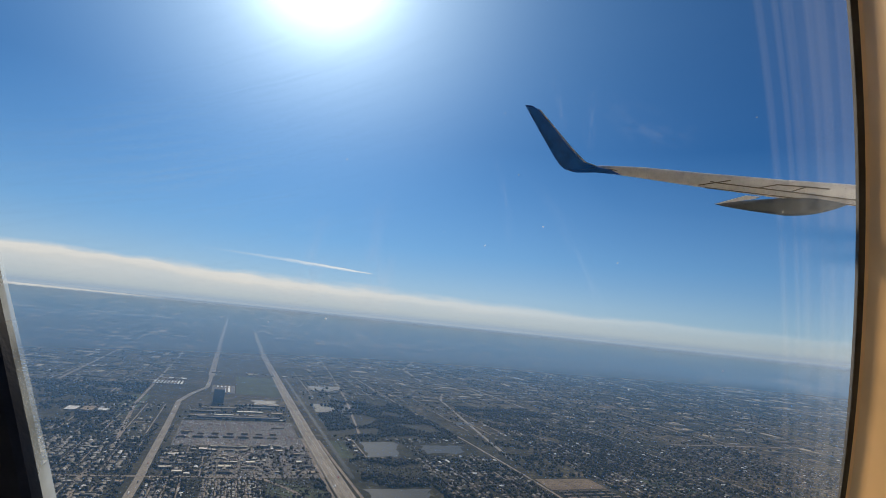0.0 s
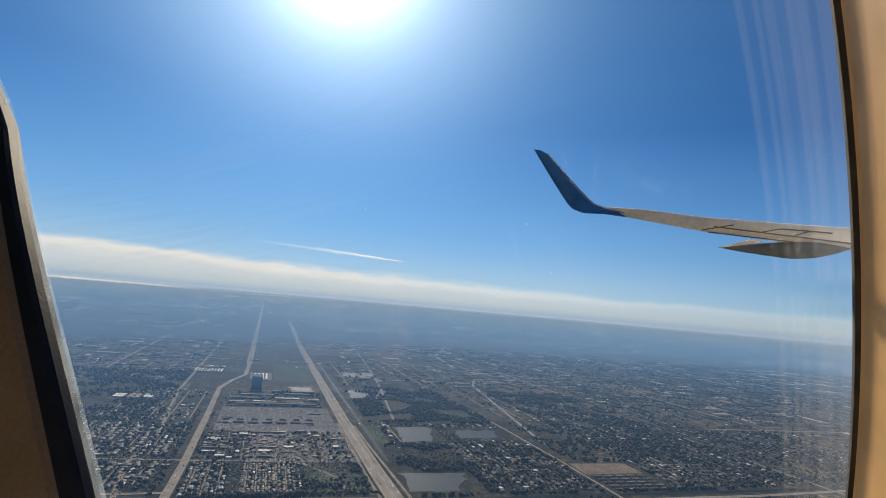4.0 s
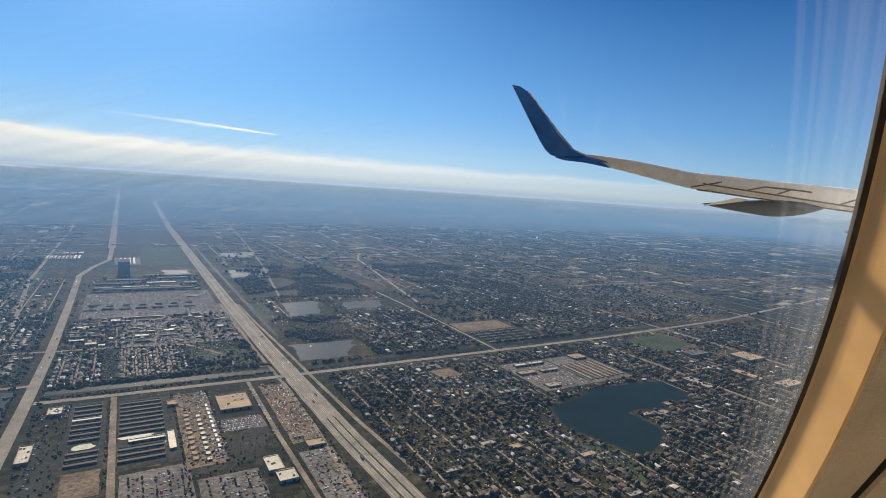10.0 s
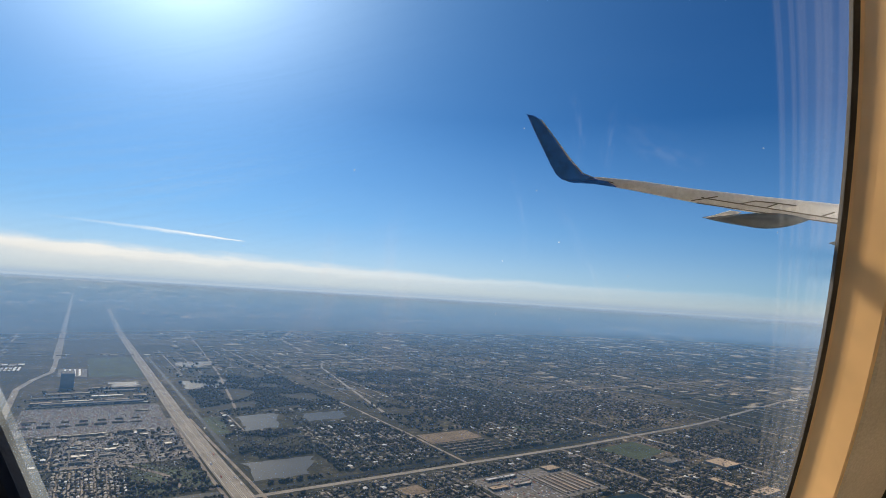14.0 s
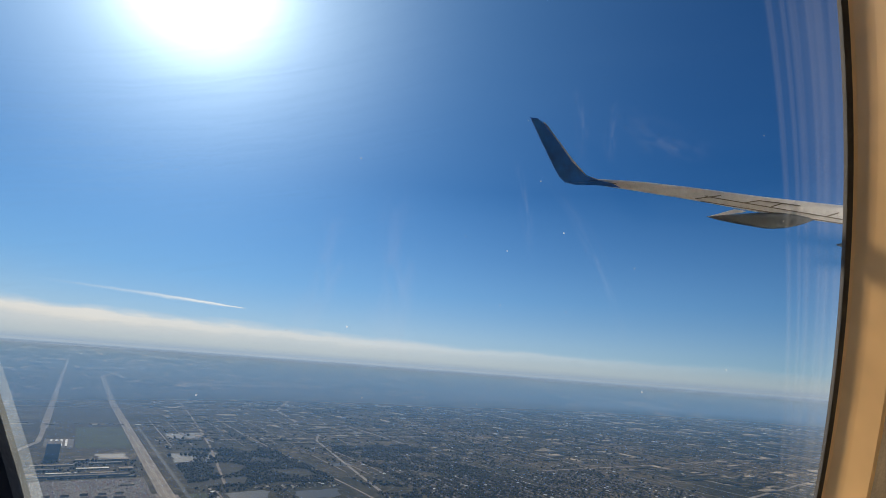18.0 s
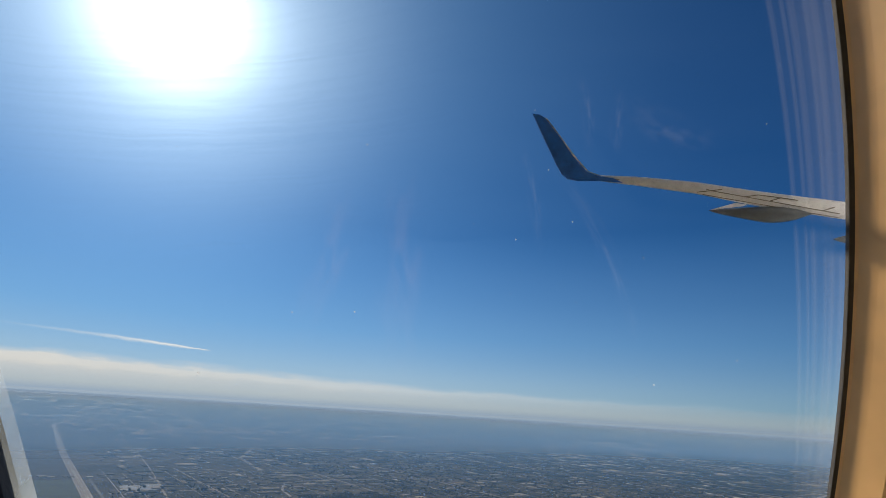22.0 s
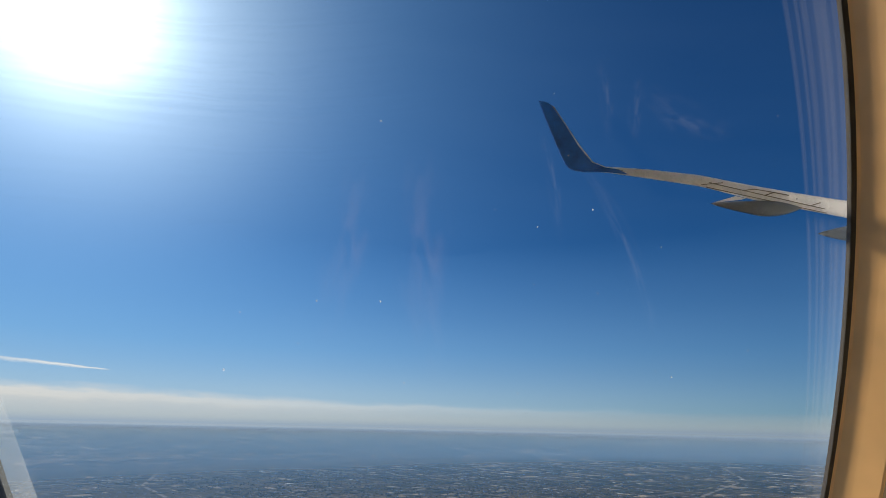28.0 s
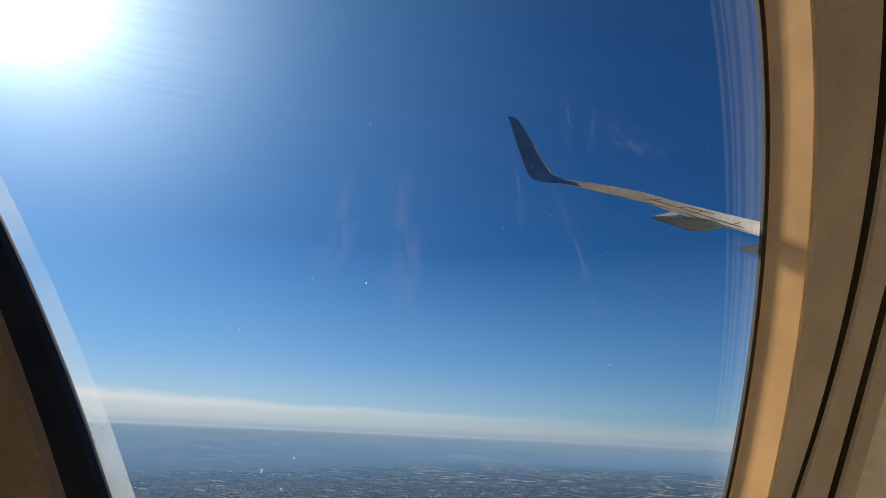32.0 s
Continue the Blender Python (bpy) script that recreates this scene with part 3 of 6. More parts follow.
water("bay", [(-700, 2600), (-300, 2900), (200, 3100), (160, 3420), (-500, 3300), (-1200, 3100)], M_MURKY, "far bright bay near the horizon")
tagged(new("lake", patch_me("lake", LAKE, 0.0185, M_WATER)), "dark blue lake with a built-up peninsula", "lake", kind="structure")
def oval(p, q, a, b, seed):
    return [(p + a * math.cos(k * math.pi / 8) * (1 + 0.16 * math.sin(3 * k + seed)), q + b * math.sin(k * math.pi / 8)) for k in range(16)]


water("pond", oval(-4.0, 65.0, 1.0, 0.75, 1), M_ALGAE, "pale green algae-covered pond beside storage rows")
water("pond", oval(1.0, 65.7, 1.9, 0.6, 4), M_ALGAE, "pale green algae-covered pond beside storage rows")
water("pond", oval(-6.0, 83.4, 1.1, 0.5, 2), M_ALGAE, "small pale pond beside the cross road")
water("pond", oval(-15.6, 78.0, 1.2, 0.6, 6), M_ALGAE, "pale weedy patch floating on the pond")
water("pond", oval(34, 62, 0.9, 0.5, 3), M_WATER, "small dark pond among houses")
water("pond", oval(44, 88, 1.3, 0.8, 3), M_WATER, "small dark pond among houses")
water("pond", oval(95, 112, 4.0, 2.0, 5), M_WATER, "dark pond among trees")
water("pond", oval(70, 152, 4.0, 2.2, 5), M_MURKY, "grey pond among trees")
for kind, outline, mat, label in PONDS:
    tagged(new(kind, patch_me(kind, outline, 0.0185, mat, 1.3 if mat is M_MURKY and kind == "pond" else 0.12, 0.45)), label, kind, kind="structure")

FIELDS = []


def field(outline, mat, label):
    FIELDS.append((outline, mat, label))


field([(-8.6, 68.2), (-5.8, 67.4), (-5.8, 52.5), (-9.3, 52.5)], M_FIELD, "dark ploughed field beside the storage rows")
field([(-5.4, 59.6), (-2.2, 59.6), (-2.2, 54.6), (-5.4, 54.6)], M_DIRT, "bare beige dirt lot")
field([(56, 58.6), (66.2, 58.6), (66.2, 71.2), (56, 71.2)], M_LOT, "pale concrete car park beside the lake")
field([(66.5, 58.6), (75.8, 58.6), (75.8, 71.2), (66.5, 71.2)], M_LOT, "grey lot under trailer rows")
field([(5.2, 58), (14.8, 64.6), (14.8, 61.0), (12.2, 55.4), (5.2, 54)], M_FIELD, "dark grass behind the warehouse")
field([(16.4, 55), (20.2, 55), (20.2, 40), (16.4, 40)], M_LOT, "grey paved yard beside the highway")
field([(16.4, 76), (20.0, 76), (20.0, 57.2), (16.4, 57.2)], M_DIRT, "pale gravel yard with parked machines")
field([(62.4, 98.4), (75.6, 98.2), (75.4, 91.8), (62, 91.6)], M_DIRT, "brown open field")
field([(10.0, 66.4), (14.6, 66.2), (14.8, 62.8), (9.6, 63.2)], M_LOT, "crowded car park below a store")
field([(24.6, 113), (27.6, 113), (28.4, 128), (24.6, 128)], M_GRASS, "strip of mown grass")
field([(26, 135), (60, 133), (62, 160), (42, 178), (26, 160)], M_FIELD, "dark wet meadow")
field([(95, 66), (106, 68), (106, 76), (93, 75)], M_GRASS, "green playing field")
field([(88, 88), (98, 88), (98, 96), (88, 97)], M_GRASS, "green playing field")
field([(-62, 146), (-47, 146), (-47, 130), (-60, 128)], M_GRASS, "green meadow beside a pond")
field([(-24, 180), (-19, 180), (-20, 150), (-25, 150)], M_GRASS, "long green strip")
field([(4.4, 232), (18.6, 232), (18.6, 186), (4.4, 188)], M_GRASS, "wide mown field between the roads")
field([(-3, 300), (18.6, 300), (18.6, 234), (-3, 234)], M_FIELD, "dark rough land between the roads")
field([(-3.4, 205), (4, 205), (4, 189), (-3.2, 190)], M_LOT, "paved lot below trailer rows")
field([(43, 73), (47, 73), (47.5, 69.5), (43.5, 69.5)], M_DIRT, "reddish bare ball field")
field([(-1, 101), (12, 100), (11, 118), (0, 120)], M_LOT, "grey industrial yard")
field([(12.4, 100), (19.6, 100), (19.4, 130), (13, 130)], M_LOT, "grey truck yard beside the highway")
field([(-8, 122), (18, 122), (18, 146), (-8, 146)], M_LOT, "wide grey car lot with rows of cars")
field([(80, 480), (210, 520), (190, 600), (60, 560)], M_DIRT, "far pale field in the haze")
field([(10, 100.4), (19.6, 92), (19.6, 86), (8, 85.4)], M_GRASS, "rough grass inside a ramp")
field([(6.0, 53.6), (11.8, 53.6), (11.8, 40), (6.0, 40)], M_LOT, "grey car park with dark islands")
field([(-0.6, 57.4), (5.6, 57.4), (5.6, 40), (-0.6, 40)], M_LOT, "grey car park with dark islands")
field([(5.4, 76.6), (9.4, 76.6), (9.4, 56), (5.4, 56)], M_DIRT, "gravel yard of parked trailers")
field([(-5.9, 77.6), (-2.1, 77.6), (-2.1, 59.8), (-5.9, 59.8)], M_FIELD, "dark asphalt yard between storage rows")
field([(-0.8, 76.8), (5.2, 76.8), (5.2, 58.2), (-0.8, 58.2)], M_FIELD, "dark asphalt yard between storage rows")
field([(48, 34), (52, 36), (50, 44), (47, 44)], M_GRASS, "small park beside the lake")
for i, (outline, mat, label) in enumerate(FIELDS):
    tagged(new("field", patch_me("field", outline, 0.006 + 0.0004 * i, mat)), label, "field", kind="structure")

# ---- roads ----
AVENUES = []


def road(kind, pts, width, mat, label):
    AVENUES.append((kind, pts, width, mat, label))


road("highway", [(24.2, 30), (23.6, 43), (22.7, 56), (22.1, 74), (21.4, 94), (20.6, 130), (20.2, 190), (19.4, 320), (22, 560), (36, 640), (70, 690)], 3.0, M_HIGHWAY, "broad pale concrete highway with many lanes")
road("ramp_road", [(19.2, 40), (19.9, 60), (20.0, 74), (19.3, 90), (18.9, 112), (18.8, 128)], 0.55, M_ASPHALT, "narrow frontage ramp beside the highway")
road("ramp_road", [(26.8, 44), (25.4, 60), (24.7, 74), (24.0, 90), (23.0, 110), (22.4, 128)], 0.55, M_ASPHALT, "narrow frontage ramp beside the highway")
road("avenue", [(-11.6, 40), (-11.3, 60), (-10.8, 78), (-10.4, 100), (-10.6, 140), (-11.0, 172), (-8.6, 186), (-4.8, 200), (-4.6, 217), (-6, 420), (-9, 900), (-20, 2200)], 1.35, M_HIGHWAY, "straight pale avenue running to the horizon")
road("avenue", [(-4.7, 230), (-6, 420), (-9, 900), (-14, 1500)], 2.4, M_HIGHWAY, "straight pale avenue fading into the haze")
road("avenue", [(-10, 79.6), (0, 79.2), (20, 78.6), (54, 78.5), (90, 78.4), (140, 80.5), (230, 92)], 1.05, M_HIGHWAY, "pale cross road over the highway")
road("avenue", [(-60, 103.5), (-22, 102.5), (-10, 101.6), (3, 100.8), (9, 99.4), (13.4, 93.0), (15.2, 85.6), (19.0, 83.8)], 0.75, M_ASPHALT, "road curving down to the highway ramp")
road("avenue", [(-1.4, 78.5), (-1.3, 60), (-1.2, 40)], 0.7, M_ASPHALT, "straight street between storage yards")
road("avenue", [(15.3, 78), (15.4, 60), (15.9, 40)], 0.55, M_ASPHALT, "straight street beside a store")
road("avenue", [(-17, 84), (-19, 100), (-17.6, 118), (-21.1, 165), (-22, 300), (-40, 700)], 0.8, M_ASPHALT, "bending pale road through houses")
road("avenue", [(-60, 87), (-28, 86.6), (-18, 86.2), (-11, 86.2)], 0.8, M_ASPHALT, "pale straight road")
road("avenue", [(61.2, 78), (61.4, 100), (60.8, 128), (58, 178), (56, 260)], 0.6, M_ASPHALT, "thin pale road running north")
road("avenue", [(33.2, 132), (40.3, 188), (47, 262), (52, 330)], 0.7, M_ASPHALT, "thin pale road running north past woods")
road("avenue", [(64.6, 112), (72, 156), (79.1, 196), (86, 212), (104, 218), (128, 214)], 0.9, M_HIGHWAY, "pale road bending round an estate")
road("avenue", [(86, 25), (85.6, 60), (85, 78)], 0.8, M_ASPHALT, "pale street through houses")
road("avenue", [(112, 20), (112, 60), (111, 110), (110, 240)], 0.9, M_ASPHALT, "pale street through houses")
road("avenue", [(60, 33), (90, 33), (150, 34)], 0.7, M_ASPHALT, "pale street through houses")
road("avenue", [(88, 56.5), (112, 56.2), (170, 57)], 0.7, M_ASPHALT, "pale street through houses")
road("avenue", [(26, 200), (90, 202), (170, 206), (320, 230)], 1.0, M_ASPHALT, "long pale cross road in the haze")
road("avenue", [(60, 262), (90, 236), (130, 225), (180, 246), (250, 240), (380, 262)], 1.1, M_HIGHWAY, "far curving highway in the haze")
road("avenue", [(-150, 250), (-80, 246), (-8, 240)], 1.1, M_HIGHWAY, "far pale road in the haze")
road("avenue", [(-300, 330), (-120, 326), (10, 322), (130, 330)], 1.3, M_HIGHWAY, "far pale road in the haze")
road("avenue", [(150, 40), (152, 150), (158, 420)], 1.1, M_ASPHALT, "far straight road in the haze")
road("avenue", [(130, 130), (220, 128), (420, 120)], 1.1, M_ASPHALT, "far straight road in the haze")
road("avenue", [(210, 30), (212, 180), (225, 520)], 1.3, M_ASPHALT, "far straight road in the haze")
road("avenue", [(140, 420), (300, 380), (520, 400), (800, 380)], 2.4, M_HIGHWAY, "far pale motorway in the haze")
road("avenue", [(230, 92), (300, 112), (420, 128), (560, 190), (760, 230)], 2.0, M_HIGHWAY, "far pale road winding into the haze")
road("avenue", [(90, 250), (96, 300), (130, 380), (150, 520), (260, 700)], 2.0, M_ASPHALT, "far bending road in the haze")
road("avenue", [(-60, 500), (60, 520), (240, 505), (460, 560)], 2.6, M_HIGHWAY, "far pale road in the haze")
road("avenue", [(300, 60), (305, 240), (330, 480), (420, 900)], 2.0, M_ASPHALT, "far straight road in the haze")
road("avenue", [(420, 40), (426, 330), (440, 640)], 2.4, M_ASPHALT, "far straight road in the haze")
road("avenue", [(-400, 620), (-120, 640), (120, 660), (420, 740)], 3.2, M_HIGHWAY, "far pale motorway in the haze")
road("avenue", [(260, 262), (420, 290), (640, 300), (900, 340)], 2.4, M_HIGHWAY, "far pale motorway in the haze")
road_rng = random.Random(77)
for k in range(30):  # thin roads of the far grid
    p, q, run = road_rng.uniform(-160, 520), road_rng.uniform(190, 620), road_rng.uniform(60, 220)
    if -30 < p < 40 and q < 330:
        continue
    sway = road_rng.uniform(-12, 12)
    pts = [(p, q), (p + sway * 0.4, q + run * 0.5), (p + sway, q + run)] if k % 3 == 0 else [(p, q), (p + run * 0.5, q + sway * 0.3), (p + run, q + sway)]
    AVENUES.append(("avenue", pts, 0.5 + math.hypot(p, q) / 420, M_ASPHALT, "far thin road in the haze"))
for i, (kind, pts, width, mat, label) in enumerate(AVENUES):
    tagged(new(kind, ribbon_me(kind, pts, width, 0.02 + 0.0015 * i, mat)), label, "road", kind="structure")


def along(pts, q):
    for (p0, q0), (p1, q1) in zip(pts, pts[1:]):
        if q0 <= q <= q1:
            return p0 + (p1 - p0) * (q - q0) / (q1 - q0)
    return pts[-1][0]


# grass medians and lane lines on the highway
HW = AVENUES[0][1]
for side in (-0.52, 0.5):
    tagged(new("median", ribbon_me("median", [(along(HW, q) + side, q) for q in range(30, 66, 4)], 0.16, 0.066, M_GRASS)), "thin grass median between carriageways", "median", kind="structure")
for side in (-1.2, -0.25, 0.0, 0.25, 1.2):
    tagged(new("lane_line", ribbon_me("lane_line", [(along(HW, q) + side, q) for q in range(30, 330, 12)], 0.035, 0.06, M_MARK, 0.006)), "faded white painted lane line", "lane line", kind="structure")

ZONES = []


def zone(p0, p1, q0, q1, spacing, cross, built, trees_a_plot):
    """A quarter of houses: its bounds, street and cross-street spacing, share of plots built on, trees to a plot."""
    ZONES.append((p0, p1, q0, q1, spacing, cross, built, trees_a_plot))


zone(26.4, 134, 24, 76.6, 4.0, 8.6, 0.6, 3.9)
zone(40, 60.4, 83, 112, 4.2, 12.0, 0.5, 3.6)
zone(76.6, 110, 83, 130, 4.2, 14.0, 0.6, 2.6)
zone(113, 150, 84, 128, 4.4, 14.0, 0.6, 2.2)
zone(-74, -12.6, 88, 101, 3.3, 12.0, 0.85, 2.2)
zone(-74, -12.4, 104, 128, 3.3, 12.0, 0.85, 2.2)
zone(-9.2, -2.4, 84.5, 100, 2.0, 12.0, 0.9, 1.6)
zone(-1.0, 9.0, 85, 99, 1.55, 14.0, 0.97, 0.7)
zone(28, 60, 111, 131, 5.0, 9.0, 0.6, 1.0)
zone(-9.0, 18, 101, 121, 3.0, 6.0, 0.2, 0.8)
zone(-33, -12.6, 129, 168, 4.6, 14.0, 0.6, 2.0)
zone(26, 150, 183, 262, 6.5, 18.0, 0.45, 1.4)
zone(64, 150, 131, 182, 5.5, 18.0, 0.5, 1.6)
zone(-140, -24, 170, 245, 6.5, 18.0, 0.55, 1.2)
zone(152, 300, 30, 260, 9.0, 22.0, 0.22, 0.5)
BLOCKED = [(19.0, 26.2, 0, 700), (-12.6, -9.4, 0, 200), (-100, 150, 77.6, 82.2), (-8.8, 6.8, 50, 78), (9.6, 20, 40, 78), (62, 76, 91.4, 98.6), (50, 78.6, 38, 56.4), (43, 47.6, 69.4, 73.2)]
BLOCKED += [(55.6, 76, 58.2, 71.6)]
BLOCKED += [(-13, -3, 200, 1500), (16, 24, 200, 560)]
BLOCKED += [(94, 106.5, 65.5, 76.2), (104, 113.5, 52, 62), (60.6, 62, 78, 180), (85, 86.4, 20, 78), (111.2, 112.8, 20, 240), (45, 62, 116.5, 126.5), (30.4, 41.6, 113.6, 128), (24, 38.4, 84, 94.4)]


def blocked(p, q, grow=0.0):
    if any(a - grow < p < b + grow and c - grow < q < d + grow for a, b, c, d in BLOCKED):
        return not (50 < p < 79 and 38 < q < 56.5 and off_lake(p, q))
    return False


def off_lake(p, q):
    """Dry ground inside the lake's bounds, a step off its shore."""
    for dp, dq in ((0, 0), (0.8, 0), (-0.8, 0), (0, 0.8), (0, -0.8)):
        inside, x, y = False, p + dp, q + dq
        for (x0, y0), (x1, y1) in zip(LAKE, LAKE[1:] + LAKE[:1]):
            if (y0 > y) != (y1 > y) and x < (x1 - x0) * (y - y0) / (y1 - y0) + x0:
                inside = not inside
        if inside:
            return False
    return True


rng = random.Random(4)
houses, trees, streets = [], [], []
for z, (p0, p1, q0, q1, sp, sq, built, wood) in enumerate(ZONES):
    p = p0 + sp / 2
    while p < p1:
        cut0, cut1 = (rng.uniform(0, 0.25) * (q1 - q0), rng.uniform(0, 0.25) * (q1 - q0)) if sp > 3 else (0, 0)
        streets.append(([(p, q0 + cut0), (p, q1 - cut1)], 0.27 if sp < 5 else 0.36, z))
        q = q0 + 0.8
        step = 1.0 if sp < 2.2 else 1.25 if sp < 6 else 2.0
        while q < q1:
            for side in (-1, 1):
                hp, hq = p + side * min(sp * 0.3, 0.95) + rng.uniform(-0.1, 0.45 if sp > 3 else 0.1) * side, q + rng.uniform(-0.3, 0.3)
                free = not blocked(hp, hq, 0.35)
                grown = noise.noise(Vector((hp * 0.1, hq * 0.1, 5.0))) + 0.5 * noise.noise(Vector((hp * 0.31, hq * 0.31, 1.0)))
                out = max(0.0, min(1.0, (235 - math.hypot(hp, hq)) / 110))
                edge = 1.0 if q1 < 135 else out * max(0.0, min(1.0, 0.75 + 1.6 * noise.noise(Vector((hp * 0.035, hq * 0.05, 7.0)))))
                if free and rng.random() < built * edge * (1.0 if sp < 2.2 else max(0.1, 1.15 - max(0.0, grown) * 2.0)):
                    w = 0.55 if sp < 2.2 else rng.uniform(0.6, 1.0) * (1 if sp < 6 else 1.15)
                    d = 0.3 if sp < 2.2 else rng.uniform(0.46, 0.7) * (1 if sp < 6 else 1.15)
                    houses.append((hp, hq, w, d, rng.uniform(0.16, 0.26), rng.choice((0, 0, 0, 1)), sp < 2.2 or rng.random() < 0.25))
                thick = wood * 1.05 * edge * (1.0 if sp < 2.2 else max(0.15, 0.85 + grown * 1.9))
                n = int(thick) + (rng.random() < thick % 1)
                for _ in range(n):
                    tp, tq = p + side * rng.uniform(0.35, sp * 0.5), q + rng.uniform(-0.8, 0.8) * step
                    if not blocked(tp, tq, 0.15) and (abs(tp - hp) > 0.42 or abs(tq - hq) > 0.38):
                        trees.append((tp, tq, rng.uniform(0.13, 0.28 + 0.2 * rng.random()) * (1 if sp < 6 else 1.5)))
            q += step
        p += sp * (rng.uniform(0.8, 1.25) if sp > 3 else 1.0)
    q = q0 + sq
    while q < q1 - 2:
        streets.append(([(p0 + rng.uniform(0, 0.15) * (p1 - p0), q), (p1 - rng.uniform(0, 0.3) * (p1 - p0), q)], 0.3, z))
        q += sq * rng.uniform(0.7, 1.3)


def clear_runs(pts):
    """The lengths of a street that no lake or yard blocks."""
    (p0, q0), (p1, q1) = pts
    n = max(2, int(math.hypot(p1 - p0, q1 - q0)))
    run, runs = [], []
    for i in range(n + 1):
        at = (p0 + (p1 - p0) * i / n, q0 + (q1 - q0) * i / n)
        if blocked(*at, -0.2):
            if len(run) > 1:
                runs.append((run[0], run[-1]))
            run = []
        else:
            run.append(at)
    if len(run) > 1:
        runs.append((run[0], run[-1]))
    return runs


streets = [(list(run), width, z) for pts, width, z in streets for run in clear_runs(pts)]
street_net = tagged(new("street_net"), "grid of narrow pale residential streets", "street", kind="structure")
for i, (pts, width, z) in enumerate(streets):
    part("street", ribbon_me("street", pts, width, 0.012 + 0.0002 * (i % 20), M_ASPHALT, 0.006), street_net)

# woods and hedges away from the plots
WOODS = [(25.6, 38, 94.5, 112, 420), (26, 60, 132, 162, 1500), (38.6, 40, 83, 112, 60), (-74, -22, 129, 200, 2200), (77, 112, 131, 182, 1800), (-9, 19, 147, 168, 120), (26, 58, 163, 182, 500), (24.4, 26.2, 44, 76, 110), (-19, -12.8, 60, 72, 120)]
WOODS += [(-9, 20, 84, 85.2, 60), (113, 150, 24, 78, 900), (-34, -12.5, 60, 84, 420), (64, 110, 99, 130, 900), (115, 300, 131, 330, 2600), (7, 16, 86, 99, 120), (26.2, 90, 82.0, 82.9, 150), (17, 20, 85, 100, 50), (-3.6, 14, 83.9, 84.9, 60)]
for p0, p1, q0, q1, n in WOODS:
    for _ in range(n * 3 // 2):
        tp, tq = rng.uniform(p0, p1), rng.uniform(q0, q1)
        clump = noise.noise(Vector((tp * 0.12, tq * 0.12, 3.0)))
        if clump > -0.12 and not blocked(tp, tq, 0.1):
            trees.append((tp, tq, rng.uniform(0.16, 0.42) * (1.0 if tq < 170 else 1.3)))


# scrub between the plots, hedges in the car parks and along the roads
SCRUB = [(26.2, 90, 26, 77, 9000, 0.05, 0.15), (-9, 19, 84, 121, 2400, 0.05, 0.14), (-50, -12.6, 86, 128, 3600, 0.05, 0.15), (28, 60, 83, 131, 3000, 0.05, 0.16), (77, 134, 26, 130, 6000, 0.06, 0.16), (5.3, 14.8, 53.8, 61.2, 90, 0.06, 0.14), (-9.3, -5.8, 52, 78, 160, 0.06, 0.14), (19.8, 20.6, 40, 78, 120, 0.06, 0.14)]
SCRUB += [(-9, 20, 80.0, 81.0, 160, 0.08, 0.2), (-9, 20, 83.6, 85, 220, 0.1, 0.24), (25.0, 60, 79.4, 80.3, 160, 0.08, 0.18), (-13.4, -12.2, 60, 140, 240, 0.1, 0.24), (-9.6, -9.0, 60, 140, 140, 0.08, 0.2), (14.9, 15.1, 42, 76, 60, 0.06, 0.12), (9.3, 9.7, 57, 77, 70, 0.06, 0.12), (-2.0, -1.7, 54, 77, 60, 0.06, 0.12), (5.1, 5.4, 44, 77, 90, 0.06, 0.13)]
SCRUB += [(0.2 + 1.15 * k - 0.06, 0.2 + 1.15 * k + 0.06, 40, 56.6, 60, 0.06, 0.13) for k in range(5)] + [(6.8 + 1.2 * k, 6.9 + 1.2 * k, 40, 53, 50, 0.06, 0.13) for k in range(5)]
for p0, p1, q0, q1, n, lo, hi in SCRUB:
    for _ in range(n):
        tp, tq = rng.uniform(p0, p1), rng.uniform(q0, q1)
        if n < 300 or not blocked(tp, tq, 0.1):
            trees.append((tp, tq, rng.uniform(lo, hi)))

# dark woods out in the haze
for _ in range(9000):
    r, a = 165 * 4.2 ** rng.random(), radians(rng.uniform(-62, 62))
    x, y = r * math.sin(a), r * math.cos(a)
    tp, tq = x * CT + y * ST, -x * ST + y * CT
    if noise.noise(Vector((tp * 0.014, tq * 0.022, 4.0))) > 0.08 and not blocked(tp, tq, 1.0) and not (-20 < tp < 30 and tq < 300):
        trees.append((tp, tq, min(0.4, rng.uniform(0.14, 0.3) * (r / 230) ** 0.6)))


def near(p, q):
    """In the stretch of the plan that lies nearest the flight."""
    return 26 < p < 52 and 38 < q < 70 or -12 < p < 0 and 84 < q < 96


def hip_house(w, d, h, gable):
    """Walls and an overhanging hipped or gabled roof: vertices, wall quads, roof quads."""
    x, y, o = w / 2, d / 2, 0.04
    wall = [(-x, -y, 0), (x, -y, 0), (x, y, 0), (-x, y, 0), (-x, -y, h), (x, -y, h), (x, y, h), (-x, y, h)]
    r = x + o if gable else max(x - y, 0.05)
    roof = [(-x - o, -y - o, h), (x + o, -y - o, h), (x + o, y + o, h), (-x - o, y + o, h), (-r, 0, h + d * 0.28), (r, 0, h + d * 0.28)]
    wf = [(0, 1, 5, 4), (1, 2, 6, 5), (2, 3, 7, 6), (3, 0, 4, 7)]
    rf = [(0, 1, 5, 4), (2, 3, 4, 5), (1, 2, 5, 5), (3, 0, 4, 4)]
    return wall, roof, wf, rf


